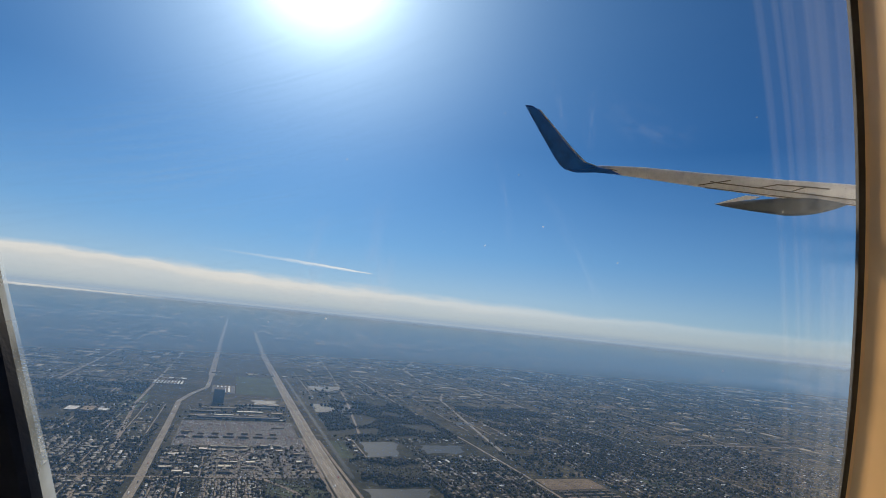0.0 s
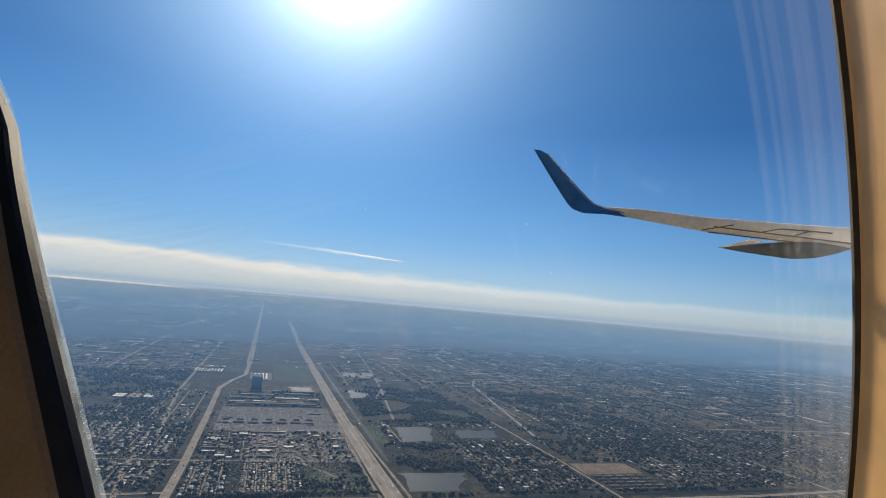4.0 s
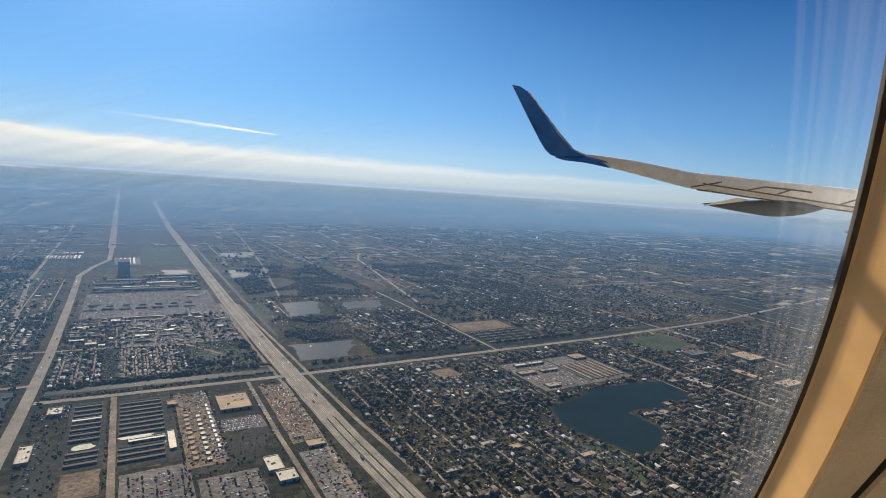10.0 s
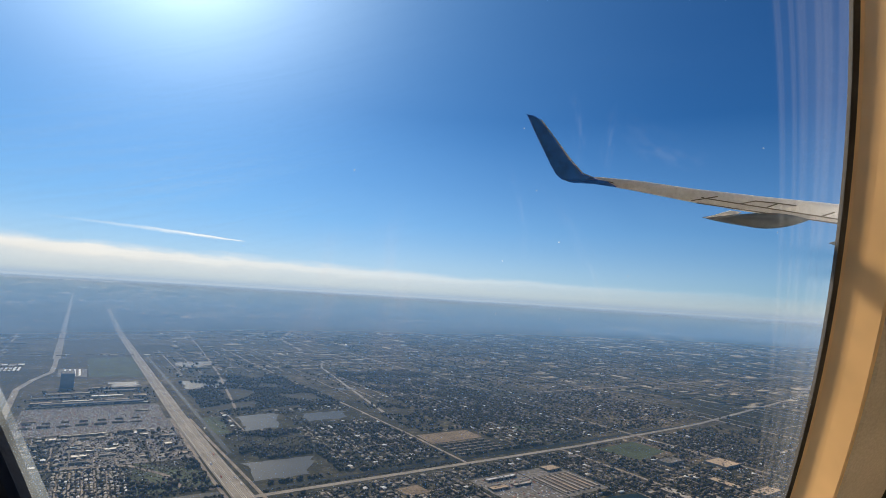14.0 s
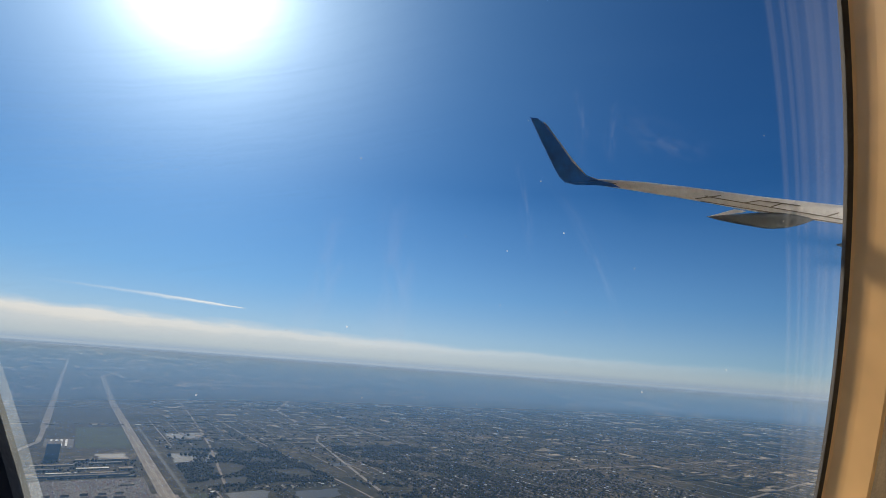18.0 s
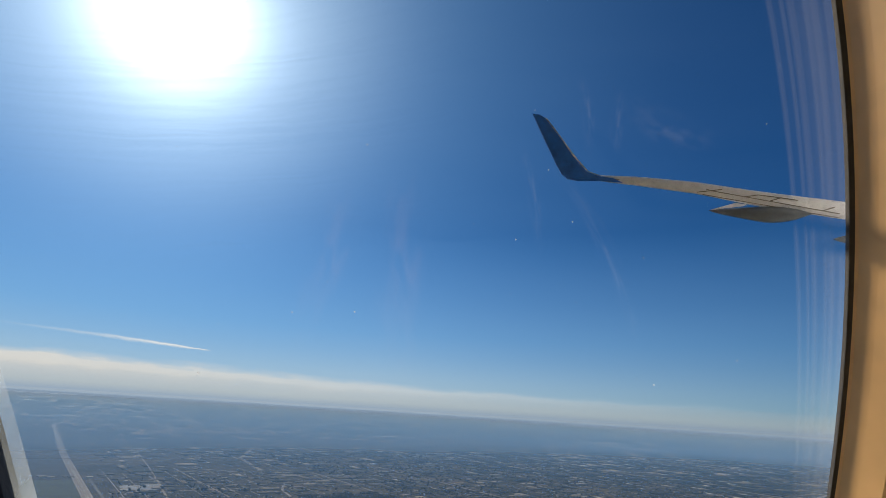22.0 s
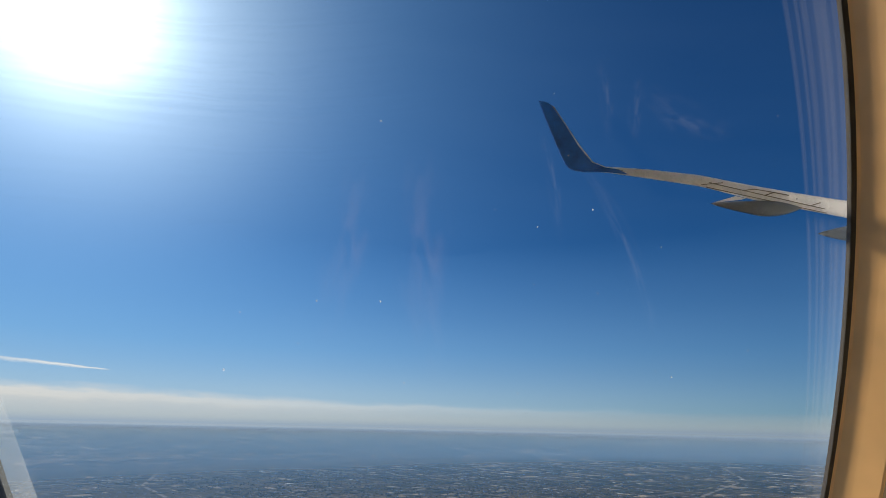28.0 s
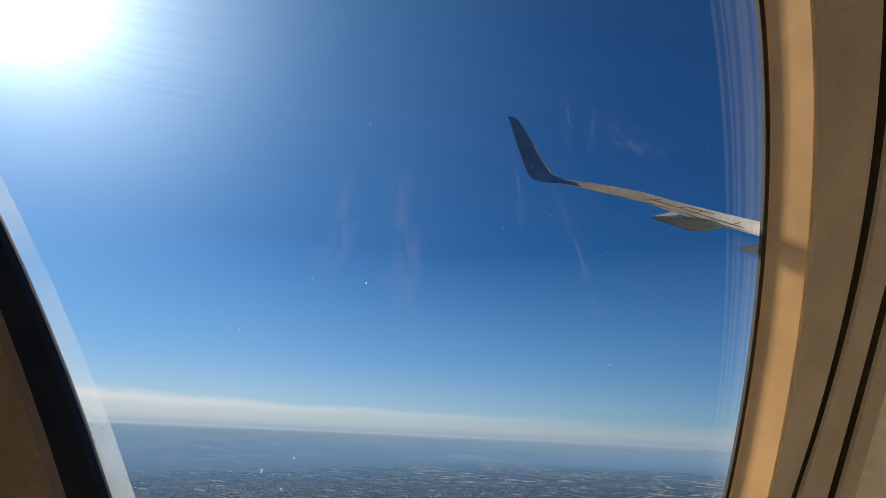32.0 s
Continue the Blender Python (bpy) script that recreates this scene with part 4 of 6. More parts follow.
# ---- houses ----
V, F, IDX, single = [], [], [], []
for p, q, w, d, h, gable, turned in houses:
    if near(p, q) and len(single) < 300:
        single.append((p, q, w, d, h, gable, turned))
        continue
    wall, roof, wf, rf = hip_house(w, d, h, gable)
    a = THETA + (math.pi / 2 if turned == (w < 0.56) else 0)
    c, s, at = math.cos(a), math.sin(a), plan(p, q)
    for verts, faces, mi in ((wall, wf, 0), (roof, rf, 1)):
        base = len(V)
        V += [(at.x + x * c - y * s, at.y + x * s + y * c, zz) for x, y, zz in verts]
        for f in faces:
            F.append([base + k for k in f])
            IDX.append(mi)
tri = [(i, k) for i, f in enumerate(F) for k in ((f[0], f[1], f[2]), (f[0], f[2], f[3])) if len(set(k)) == 3]
bulk("house_rows", V, [k for _, k in tri], [M_WALL, M_ROOF], "thousands of small pale-roofed suburban houses", "houses", [IDX[i] for i, _ in tri])

M_WALL_OB = by_random("plaster_walls", [(0.55, 0.5, 0.42), (0.4, 0.36, 0.3), (0.62, 0.6, 0.55), (0.5, 0.42, 0.34)], 0.85, False)
M_ROOF_OB = by_random("shingle_roofs", [(0.34, 0.31, 0.27), (0.16, 0.14, 0.12), (0.22, 0.18, 0.145), (0.28, 0.25, 0.21), (0.12, 0.11, 0.105), (0.68, 0.66, 0.62), (0.14, 0.12, 0.1), (0.19, 0.16, 0.13)], 0.6, False)
KINDS = []
for w, d, h, gable, name in ((0.7, 0.5, 0.2, 0, "hipped"), (0.62, 0.45, 0.18, 1, "gabled"), (0.82, 0.56, 0.22, 0, "hipped"), (0.58, 0.3, 0.16, 1, "low gabled")):
    wall, roof, wf, rf = hip_house(w, d, h, gable)
    KINDS.append((mesh_of("wall", wall, wf, M_WALL_OB), mesh_of("roof", roof, [tuple(dict.fromkeys(f)) for f in rf], M_ROOF_OB), box_me("door", 0.07, 0.012, 0.0, 0.13, M_GROOVE), name, d))
for i, (p, q, w, d, h, gable, turned) in enumerate(single):
    wall, roof, door, name, deep = KINDS[i % 4]
    a = THETA + (math.pi / 2 if turned == (w < 0.56) else 0)
    house = tagged(new("house"), f"small suburban house with a {name} roof among trees", "house", "suburban houses")
    house.location, house.rotation_euler = plan(p, q), (0, 0, a)
    part("wall", wall, house)
    part("roof", roof, house)
    part("door", door, house, at=(0.1, -deep / 2 - 0.004, 0))


# ---- trees ----
def ico():
    b = bmesh.new()
    bmesh.ops.create_icosphere(b, subdivisions=1, radius=1.0)
    v = np.array([x.co[:] for x in b.verts])
    f = np.array([[x.index for x in y.verts] for y in b.faces])
    b.free()
    return v, f


ICO_V, ICO_F = ico()
nrng = np.random.default_rng(8)
own = [t for t in trees if 26 < t[0] < 40 and 44 < t[1] < 62 and t[2] > 0.22][:140]
chosen = set(own)
rest = np.array([t for t in trees if t not in chosen])
blobs = []
for jitter in range(2):
    size = rest[:, 2] * (1.0 if jitter == 0 else 0.66)
    off = nrng.uniform(-0.6, 0.6, (len(rest), 2)) * rest[:, 2:3] * jitter
    cx = (rest[:, 0] + off[:, 0]) * CT - (rest[:, 1] + off[:, 1]) * ST
    cy = (rest[:, 0] + off[:, 0]) * ST + (rest[:, 1] + off[:, 1]) * CT
    cz = rest[:, 2] * (0.75 if jitter == 0 else 1.0)
    shape = ICO_V[None] * nrng.uniform(0.62, 1.25, (len(rest), len(ICO_V), 1)) * size[:, None, None] * nrng.uniform(0.75, 1.2, (len(rest), 1, 3))
    blobs.append(shape + np.stack([cx, cy, cz], -1)[:, None])
tv = np.concatenate(blobs).reshape(-1, 3)
tf = (ICO_F[None] + (np.arange(len(tv) // len(ICO_V)) * len(ICO_V))[:, None, None]).reshape(-1, 3)
bulk("woodland", tv, tf, [M_LEAF], "dark green trees and hedges scattered over the suburb", "trees")


def tree_meshes(seed):
    r = random.Random(seed)
    v, f = [], []
    for k in range(9):
        at = Vector((r.uniform(-0.6, 0.6), r.uniform(-0.6, 0.6), r.uniform(0.75, 1.5)))
        s = r.uniform(0.3, 0.55)
        base = len(v)
        v += [at + Vector(x) * s * r.uniform(0.7, 1.25) for x in ICO_V]
        f += [tuple(int(i) + base for i in y) for y in ICO_F]
    crown = mesh_of("crown", v, f, M_LEAF)
    tv_, tf_ = [], []
    for ring, (rad, zz, lean) in enumerate(((0.13, 0, 0), (0.09, 0.5, 0.04), (0.05, 1.0, 0.1))):
        tv_ += [(rad * math.cos(a * math.pi / 3) + lean, rad * math.sin(a * math.pi / 3), zz) for a in range(6)]
        if ring:
            k = ring * 6
            tf_ += [(k - 6 + a, k - 6 + (a + 1) % 6, k + (a + 1) % 6, k + a) for a in range(6)]
    return crown, mesh_of("trunk", tv_, tf_, M_BARK)


TREES = [tree_meshes(s) for s in range(5)]
for i, (p, q, s) in enumerate(own):
    crown, trunk = TREES[i % 5]
    tree = tagged(new("tree"), "dark green broadleaf tree in a garden", "tree", "garden trees")
    tree.location, tree.rotation_euler, tree.scale = plan(p, q), (0, 0, i * 1.7), (s, s, s * 0.9)
    part("trunk", trunk, tree)
    part("crown", crown, tree)


# ---- larger buildings ----
def building(kind, p, q, wp, wq, h, wall_mat, roof_mat, label, units=0, tall=False):
    """A flat-roofed block: walls, a recessed roof with parapet, rooftop units and rows of windows or bays."""
    b = tagged(new(kind), label, kind.replace("_", " "))
    h *= 1.0 if tall else 0.6
    b.location, b.rotation_euler = plan(p, q), (0, 0, THETA)
    x, y, t = wp / 2, wq / 2, min(0.06, wp * 0.06)
    out = [(-x, -y), (x, -y), (x, y), (-x, y)]
    inn = [(a - math.copysign(t, a), c - math.copysign(t, c)) for a, c in out]
    top = h + 0.07
    v = [(a, c, 0) for a, c in out] + [(a, c, top) for a, c in out] + [(a, c, top) for a, c in inn] + [(a, c, h) for a, c in inn]
    f = []
    for k in (0, 4, 8):
        f += [(k + j, k + (j + 1) % 4, k + 4 + (j + 1) % 4, k + 4 + j) for j in range(4)]
    part("wall", mesh_of("wall", v, f, wall_mat), b)
    part("roof", mesh_of("roof", [(a, c, h) for a, c in inn], [(0, 1, 2, 3)], roof_mat), b)
    r = random.Random(int(p * 10 + q))
    unit = box_me("roof_unit", 0.2, 0.16, 0, 0.1, M_STUCCO, 0.015)
    grille = box_me("fan_grille", 0.09, 0.09, 0, 0.012, M_GROOVE, 0.01)
    for _ in range(units):
        box = part("roof_unit", unit, b, "", (r.uniform(-x * 0.75, x * 0.75), r.uniform(-y * 0.75, y * 0.75), h), 0)
        part("fan_grille", grille, box, "", (0.03, 0, 0.1), 0)
    if tall:
        pane = box_me("window", wp * 0.86, 0.03, 0, 0.22, M_GLASS_WALL, 0.004)
        k = 0.2
        while k < h - 0.3:
            part("window", pane, b, "", (0, -y - 0.01, k))
            k += 0.34
    else:
        bay = box_me("bay_door", 0.24, 0.02, 0, min(0.26, h * 0.7), M_GROOVE, 0.004)
        n = max(1, min(8, int(wp / 0.9)))
        for k in range(n):
            part("bay_door", bay, b, "", (-x + (k + 0.5) * wp / n, -y - 0.006, 0))
    return b


building("store", 12.2, 71.2, 3.9, 5.0, 0.5, M_STUCCO, M_TAN_ROOF, "big-box store with a wide tan gravel roof", 9)
building("warehouse", 13.3, 53.4, 1.6, 3.0, 0.55, M_WHITE_METAL, M_WHITE_METAL, "small white warehouse with a bright roof", 3)
building("warehouse", 14.0, 50.6, 1.9, 2.0, 0.5, M_WHITE_METAL, M_WHITE_METAL, "white warehouse annex behind a store", 2)
building("shed", 18.7, 56.3, 2.1, 1.6, 0.4, M_STUCCO, M_TAN_ROOF, "tan-roofed yard shed beside the highway", 1)
building("shop", 17.4, 58.6, 1.2, 0.5, 0.3, M_WHITE_METAL, M_WHITE_METAL, "white-roofed roadside shop beside a yard", 1)
building("office", -7.4, 75.6, 1.5, 2.2, 0.5, M_STUCCO, M_WHITE_METAL, "cream office with roof units in a car park", 6)
building("office", -9.0, 65.0, 1.2, 4.0, 0.45, M_STUCCO, M_WHITE_METAL, "long cream building beside the avenue", 4)
building("depot", 5.1, 73.6, 1.2, 1.6, 0.45, M_STUCCO, M_TAN_ROOF, "tan depot in the storage yard", 2)
building("depot", 4.4, 63.2, 0.7, 4.6, 0.3, M_WHITE_METAL, M_WHITE_METAL, "long white storage block", 0)
building("depot", 2.0, 64.4, 3.6, 0.7, 0.3, M_WHITE_METAL, M_WHITE_METAL, "long white storage block", 0)
building("hospital", 109, 57.4, 5.4, 4.6, 0.7, M_STUCCO, M_TAN_ROOF, "pale institutional building with many roof units", 12)
building("school", 84.0, 51.5, 2.4, 5.0, 0.5, M_STUCCO, M_WHITE_METAL, "long cream school building", 5)
building("school", 100, 45.0, 6.0, 2.4, 0.6, M_STUCCO, M_TAN_ROOF, "tan-roofed apartment block among houses", 6)
building("school", 97, 50.5, 2.0, 5.4, 0.6, M_STUCCO, M_TAN_ROOF, "tan-roofed apartment block among houses", 5)
building("gymnasium", 99.5, 62.6, 5.2, 2.6, 0.9, M_STUCCO, M_LOT, "grey-roofed gymnasium beside a playing field", 3)
building("club_house", 66.4, 45.8, 2.2, 1.3, 0.4, M_STUCCO, M_TAN_ROOF, "tan club house on the lake's peninsula", 2)
building("club_house", 70.2, 47.6, 1.3, 1.0, 0.35, M_STUCCO, M_WHITE_METAL, "white pavilion on the lake's peninsula", 1)
building("club_house", 63.6, 46.4, 1.6, 1.0, 0.35, M_STUCCO, M_TAN_ROOF, "tan lakeside building on the peninsula", 1)
# shops, lots and trailer rows between the cross road and the lake
building("store", 61.5, 69.6, 6.4, 0.9, 0.45, M_STUCCO, M_BRIGHT_ROOF, "long white-roofed shopping strip above the lake", 4)
building("store", 58.2, 66.2, 3.4, 1.4, 0.45, M_STUCCO, M_TAN_ROOF, "tan-roofed store in a pale car park", 3)
building("store", 63.0, 66.0, 3.8, 1.0, 0.4, M_STUCCO, M_WHITE_METAL, "cream-roofed shop row in a car park", 3)
building("store", 58.6, 60.2, 2.6, 1.5, 0.4, M_STUCCO, M_WHITE_METAL, "cream market hall near the lake shore", 2)
building("store", 73.4, 69.8, 3.2, 2.2, 0.5, M_STUCCO, M_TAN_ROOF, "tan-roofed store beside the trailer rows", 4)
for k in range(7):
    building("trailer_row", 67.2 + 1.25 * k, 63.6, 0.55, 7.6, 0.22, M_STUCCO, (M_WHITE_METAL, M_STUCCO, M_TAN_ROOF)[k % 3], "long row of pale trailers near the lake", 0)
building("office_tower", -0.6, 174, 3.0, 5.0, 3.7, M_GLASS_WALL, M_LOT, "dark blue-glass office tower among car lots", 4, True)
for k in range(3):
    building("tent_hall", 48.6 + 1.2 * k, 60.6, 0.9, 0.9, 0.4, M_WHITE_METAL, M_WHITE_METAL, "small white marquee hall near the lake", 0)
for k in range(8):
    building("storage_row", -4.0, 76.2 - 1.35 * k, 2.9, 0.72, 0.28, M_BLOCK_WALL if k != 3 else M_WHITE_METAL, M_DARK_ROOF if k != 3 else M_WHITE_METAL, "long low self-storage row with a dark roof" if k != 3 else "long low self-storage row with a white roof")
    building("storage_row", 1.6, 75.4 - 1.25 * k, 4.6, 0.72, 0.28, M_BLOCK_WALL, M_DARK_ROOF, "long low self-storage row with a dark roof")
for k in range(3):
    building("storage_row", 1.4, 62.6 - 1.25 * k, 4.4, 0.72, 0.28, M_BLOCK_WALL, M_DARK_ROOF, "long low self-storage row with a dark roof")
    building("storage_row", -4.0, 63.6 - 1.25 * k, 2.9, 0.72, 0.28, M_BLOCK_WALL, M_DARK_ROOF, "long low self-storage row with a dark roof")
for k in range(10):
    building("trailer_shed", 6.3, 69.2 - 1.25 * k, 0.55, 0.95, 0.2, M_STUCCO, M_TAN_ROOF, "tan-roofed shed in a row", 0)
    building("trailer_shed", 7.6, 68.6 - 1.25 * k, 0.5, 0.9, 0.2, M_STUCCO, M_WHITE_METAL, "tan-roofed shed in a row", 0)
frng = random.Random(21)
def hall(p, q, w, d, tone):
    roof = {"pale": frng.choice((M_WHITE_METAL, M_STUCCO, M_TAN_ROOF)), "dark": frng.choice((M_LOT, M_DARK_ROOF)), "white": M_WHITE_METAL}[tone]
    label = {"pale": "low industrial hall with a tan roof", "dark": "low industrial hall with a dark roof", "white": "long low warehouse with a white roof"}[tone]
    building("factory", p, q, w, d, frng.uniform(0.3, 0.55), M_STUCCO, roof, label, frng.randint(0, 4))


# rows of long white halls beside the far avenue, and trailers across it
for k in range(9):
    building("greenhouse", -21.6 + 1.05 * k, 206.5, 0.6, 8.0, 0.35, M_WHITE_METAL, M_BRIGHT_ROOF, "long narrow hall with a white roof", 0)
for k in range(4):
    building("apartment_block", -19.6 + 2.1 * k, 216.0, 1.6, 3.0, 0.45, M_STUCCO, M_BRIGHT_ROOF if k % 2 else M_TAN_ROOF, "pale-roofed block at the head of long halls", 2)
    building("trailer_row", -1.6 + 1.25 * k, 197.0, 0.6, 13.0, 0.25, M_STUCCO, M_BRIGHT_ROOF, "long row of pale trailers beside a field", 0)
for k in range(3):
    building("greenhouse", -26.5 - 3.4 * k, 156.0, 2.6, 5.0, 0.35, M_STUCCO, (M_BRIGHT_ROOF, M_TAN_ROOF, M_BRIGHT_ROOF)[k], "group of pale roofs beside trees", 0)
building("factory", 5.2, 149.2, 20.0, 2.0, 0.8, M_GLASS_WALL, M_LOT, "very long dark-fronted factory behind a car lot", 6)
building("factory", 10.4, 168.6, 12.0, 1.6, 0.5, M_STUCCO, M_TAN_ROOF, "long tan-roofed works near the tower", 3)
building("shop", -12.9, 98.6, 1.2, 1.0, 0.4, M_STUCCO, M_TAN_ROOF, "tan shop at a crossing", 1)
building("shop", -14.6, 98.8, 1.1, 0.9, 0.4, M_STUCCO, M_WHITE_METAL, "cream shop at a crossing", 1)
for k in range(10):
    building("trailer", 8.9, 71.5 - 1.3 * k, 0.34, 1.0, 0.24, M_WHITE_METAL, M_BRIGHT_ROOF, "white box trailer parked in a row", 0)

# small works and yards north of the mobile homes
for row in range(6):
    q, p = 103.4 + 2.9 * row, -8.4
    while p < 17.2:
        w = frng.uniform(0.8, 2.6)
        if frng.random() < 0.62 and not (8 < p < 14 and row < 3):
            hall(p + w / 2, q + frng.uniform(-0.5, 0.5), w, frng.uniform(0.7, 1.5), frng.choice(("pale", "pale", "dark", "dark", "white")))
        p += w + frng.uniform(0.4, 1.8)
hall(3.0, 120.9, 7.4, 0.9, "white")
hall(11.2, 121.2, 4.2, 0.8, "white")
hall(-1.8, 118.6, 1.6, 1.6, "white")
for p, q, w, d, tone in ((-4, 147.6, 7, 1.0, "dark"), (5, 148.2, 8, 1.0, "dark"), (13.6, 148.0, 6, 1.2, "white"), (-5, 152, 4, 1.6, "pale"), (2, 153, 6, 1.4, "white"), (10, 152.4, 5, 1.6, "pale"), (-3, 157.5, 8, 2.0, "dark"), (8, 158, 7, 1.8, "white"), (15, 156.6, 3, 2.4, "pale"), (0, 163, 9, 1.8, "pale"), (11, 164.4, 7, 1.6, "dark"), (14, 139, 3, 0.9, "white"), (-6, 134, 2.4, 1.0, "pale")):
    hall(p, q, w, d, tone)
for k in range(7):
    hall(-6.5 + 3.1 * k, 128.6 + 0.4 * (k % 2), 2.2, 0.5, "dark")
    hall(-6.2 + 3.1 * k, 132.0, 1.4, 0.4, "pale")
for k in range(90):
    p, q = frng.choice([(frng.uniform(28, 134), frng.uniform(57, 76)), (frng.uniform(64, 108), frng.uniform(83, 98)), (frng.uniform(80, 134), frng.uniform(26, 54)), (frng.uniform(28, 60), frng.uniform(26, 76)), (frng.uniform(-30, -13), frng.uniform(87, 126))])
    if not blocked(p, q, 1.2):
        building("shop", p, q, frng.uniform(0.8, 2.4), frng.uniform(0.6, 1.2), frng.uniform(0.25, 0.42), M_STUCCO, frng.choice((M_WHITE_METAL, M_TAN_ROOF, M_STUCCO, M_LOT, M_DARK_ROOF)), "flat-roofed shop among houses", frng.randint(0, 3))
# apartment rows by the pond field and along the far avenue
for row in range(5):
    for k in range(5):
        building("apartment_row", 63.6 + 2.5 * k, 83.2 + 1.75 * row, 1.9, 0.55, 0.3, M_STUCCO, M_TAN_ROOF, "tan-roofed apartment row in a walled estate", 0)
for row in range(4):
    for k in range(4):
        building("apartment_row", -22.5 + 2.3 * k, 205 + 4.2 * row, 1.7, 1.2, 0.4, M_STUCCO, M_WHITE_METAL if (row + k) % 3 else M_TAN_ROOF, "pale-roofed apartment block beside the avenue", 0)
        building("apartment_row", -30 + 2.6 * k, 152 + 2.4 * row, 1.9, 0.7, 0.3, M_STUCCO, M_WHITE_METAL if (row + k) % 4 == 0 else M_STUCCO, "pale-roofed apartment block beside the avenue", 0)

# far roofs in the haze: too many to count
M_FAR_ROOF = by_random("far_flat_roofs", [(0.14, 0.12, 0.09), (0.2, 0.17, 0.13), (0.09, 0.08, 0.06), (0.11, 0.095, 0.07), (0.07, 0.065, 0.045), (0.25, 0.21, 0.16), (0.42, 0.38, 0.31), (0.08, 0.072, 0.05), (0.12, 0.1, 0.075)], 0.7, True, 0.6)
V, F = [], []


def far_roof(p, q, w, d, h):
    base, x, y = len(V), w / 2, d / 2
    for zz in (0, h):
        V.extend(tuple(plan(p + a, q + c, zz)) for a, c in ((-x, -y), (x, -y), (x, y), (-x, y)))
    F.extend([(base + 4, base + 5, base + 6, base + 7)] + [(base + j, base + (j + 1) % 4, base + 4 + (j + 1) % 4, base + 4 + j) for j in range(4)])


for k in range(15000):
    r, a = 170 * (1700 / 170) ** frng.random(), radians(frng.uniform(-75, 75))
    x, y = r * math.sin(a), r * math.cos(a)
    p, q = x * CT + y * ST, -x * ST + y * CT
    lump = noise.noise(Vector((p * 0.011, q * 0.02, 9.0)))
    if lump > 0.06 and not blocked(p, q, 2.0) and not (-12 < p < 140 and q < 180) and not (-16 < p < 30 and q < 330):
        s = (r / 200) ** 1.1
        far_roof(p, q, frng.uniform(0.3, 0.8 + 2.0 * frng.random() ** 3) * s, frng.uniform(0.4, 1.6) * s, frng.uniform(0.08, 0.22))
# whole estates of pale roofs farther out
for k in range(1500):
    r, a = 380 * 4.2 ** frng.random(), radians(frng.uniform(-66, 66))
    x, y = r * math.sin(a), r * math.cos(a)
    p, q = x * CT + y * ST, -x * ST + y * CT
    if noise.noise(Vector((p * 0.006, q * 0.006, 4.0))) > -0.08 and not blocked(p, q, 3.0):
        s = r / 200
        far_roof(p, q, frng.uniform(0.5, 1.0 + 3.2 * frng.random() ** 3) * s, frng.uniform(0.4, 1.5) * s * s, frng.uniform(0.1, 0.22))
LINES = [(-12, 240, 60, 0.0, 22), (60, 205, 150, 0.02, 22), (70, 330, 240, -0.1, 22), (-150, 215, 40, 0.1, 22), (100, 150, 120, 0.05, 22), (-200, 420, 260, 0.0, 40), (200, 300, 220, -0.15, 50), (190, 190, 200, 0.02, 40)]
for p0, q0, run, slope, n in LINES:
    for k in range(n):
        u = frng.random()
        far_roof(p0 + u * run, q0 + slope * u * run + frng.uniform(-4, 4), frng.uniform(0.9, 3.2), frng.uniform(1.0, 3.4), frng.uniform(0.1, 0.25))
bulk("far_roofs", V, F, [M_FAR_ROOF], "countless pale roofs in the distance", "roofs")


# woods, fields, car parks and large roofs that merge into the haze
V, F = [], []
for k in range(5200):
    r, a = 200 * 10.0 ** frng.random(), radians(frng.uniform(-64, 64))
    x, y = r * math.sin(a), r * math.cos(a)
    p, q = x * CT + y * ST, -x * ST + y * CT
    if blocked(p, q, 4.0) or -20 < p < 34 and q < 340:
        continue
    s = r / 240
    if frng.random() < 0.5:
        far_roof(p, q, frng.uniform(0.6, 3.0) * s, frng.uniform(2.5, 9.0) * s * max(1.0, s * 1.5), frng.uniform(0.05, 0.14))
    else:
        far_roof(p, q, frng.uniform(2.5, 9.0) * s, frng.uniform(0.8, 4.0) * s * max(1.0, s * 1.5), frng.uniform(0.05, 0.14))
bulk("far_land", V, F, [M_PATCHES], "woods, fields and large roofs merging into haze", "land")


# long pale roofs, lots and sand pits that still show far out
V, F = [], []
M_FAR_PALE = by_random("far_pale_roofs", [(0.55, 0.51, 0.44), (0.4, 0.36, 0.3), (0.75, 0.72, 0.65), (0.34, 0.3, 0.24)], 0.7, True, 0.05)
for k in range(1000):
    r, a = 300 * 6.0 ** frng.random(), radians(frng.uniform(-62, 62))
    x, y = r * math.sin(a), r * math.cos(a)
    p, q = x * CT + y * ST, -x * ST + y * CT
    if blocked(p, q, 4.0) or -20 < p < 34 and q < 340 or noise.noise(Vector((p * 0.008, q * 0.012, 14.0))) < -0.05:
        continue
    far_roof(p, q, frng.uniform(0.002, 0.004 + 0.012 * frng.random() ** 3) * r, frng.uniform(0.00002, 0.00006) * r * r, frng.uniform(0.1, 0.24))
bulk("far_pale_lots", V, F, [M_FAR_PALE], "long pale roofs and lots far out", "roofs")


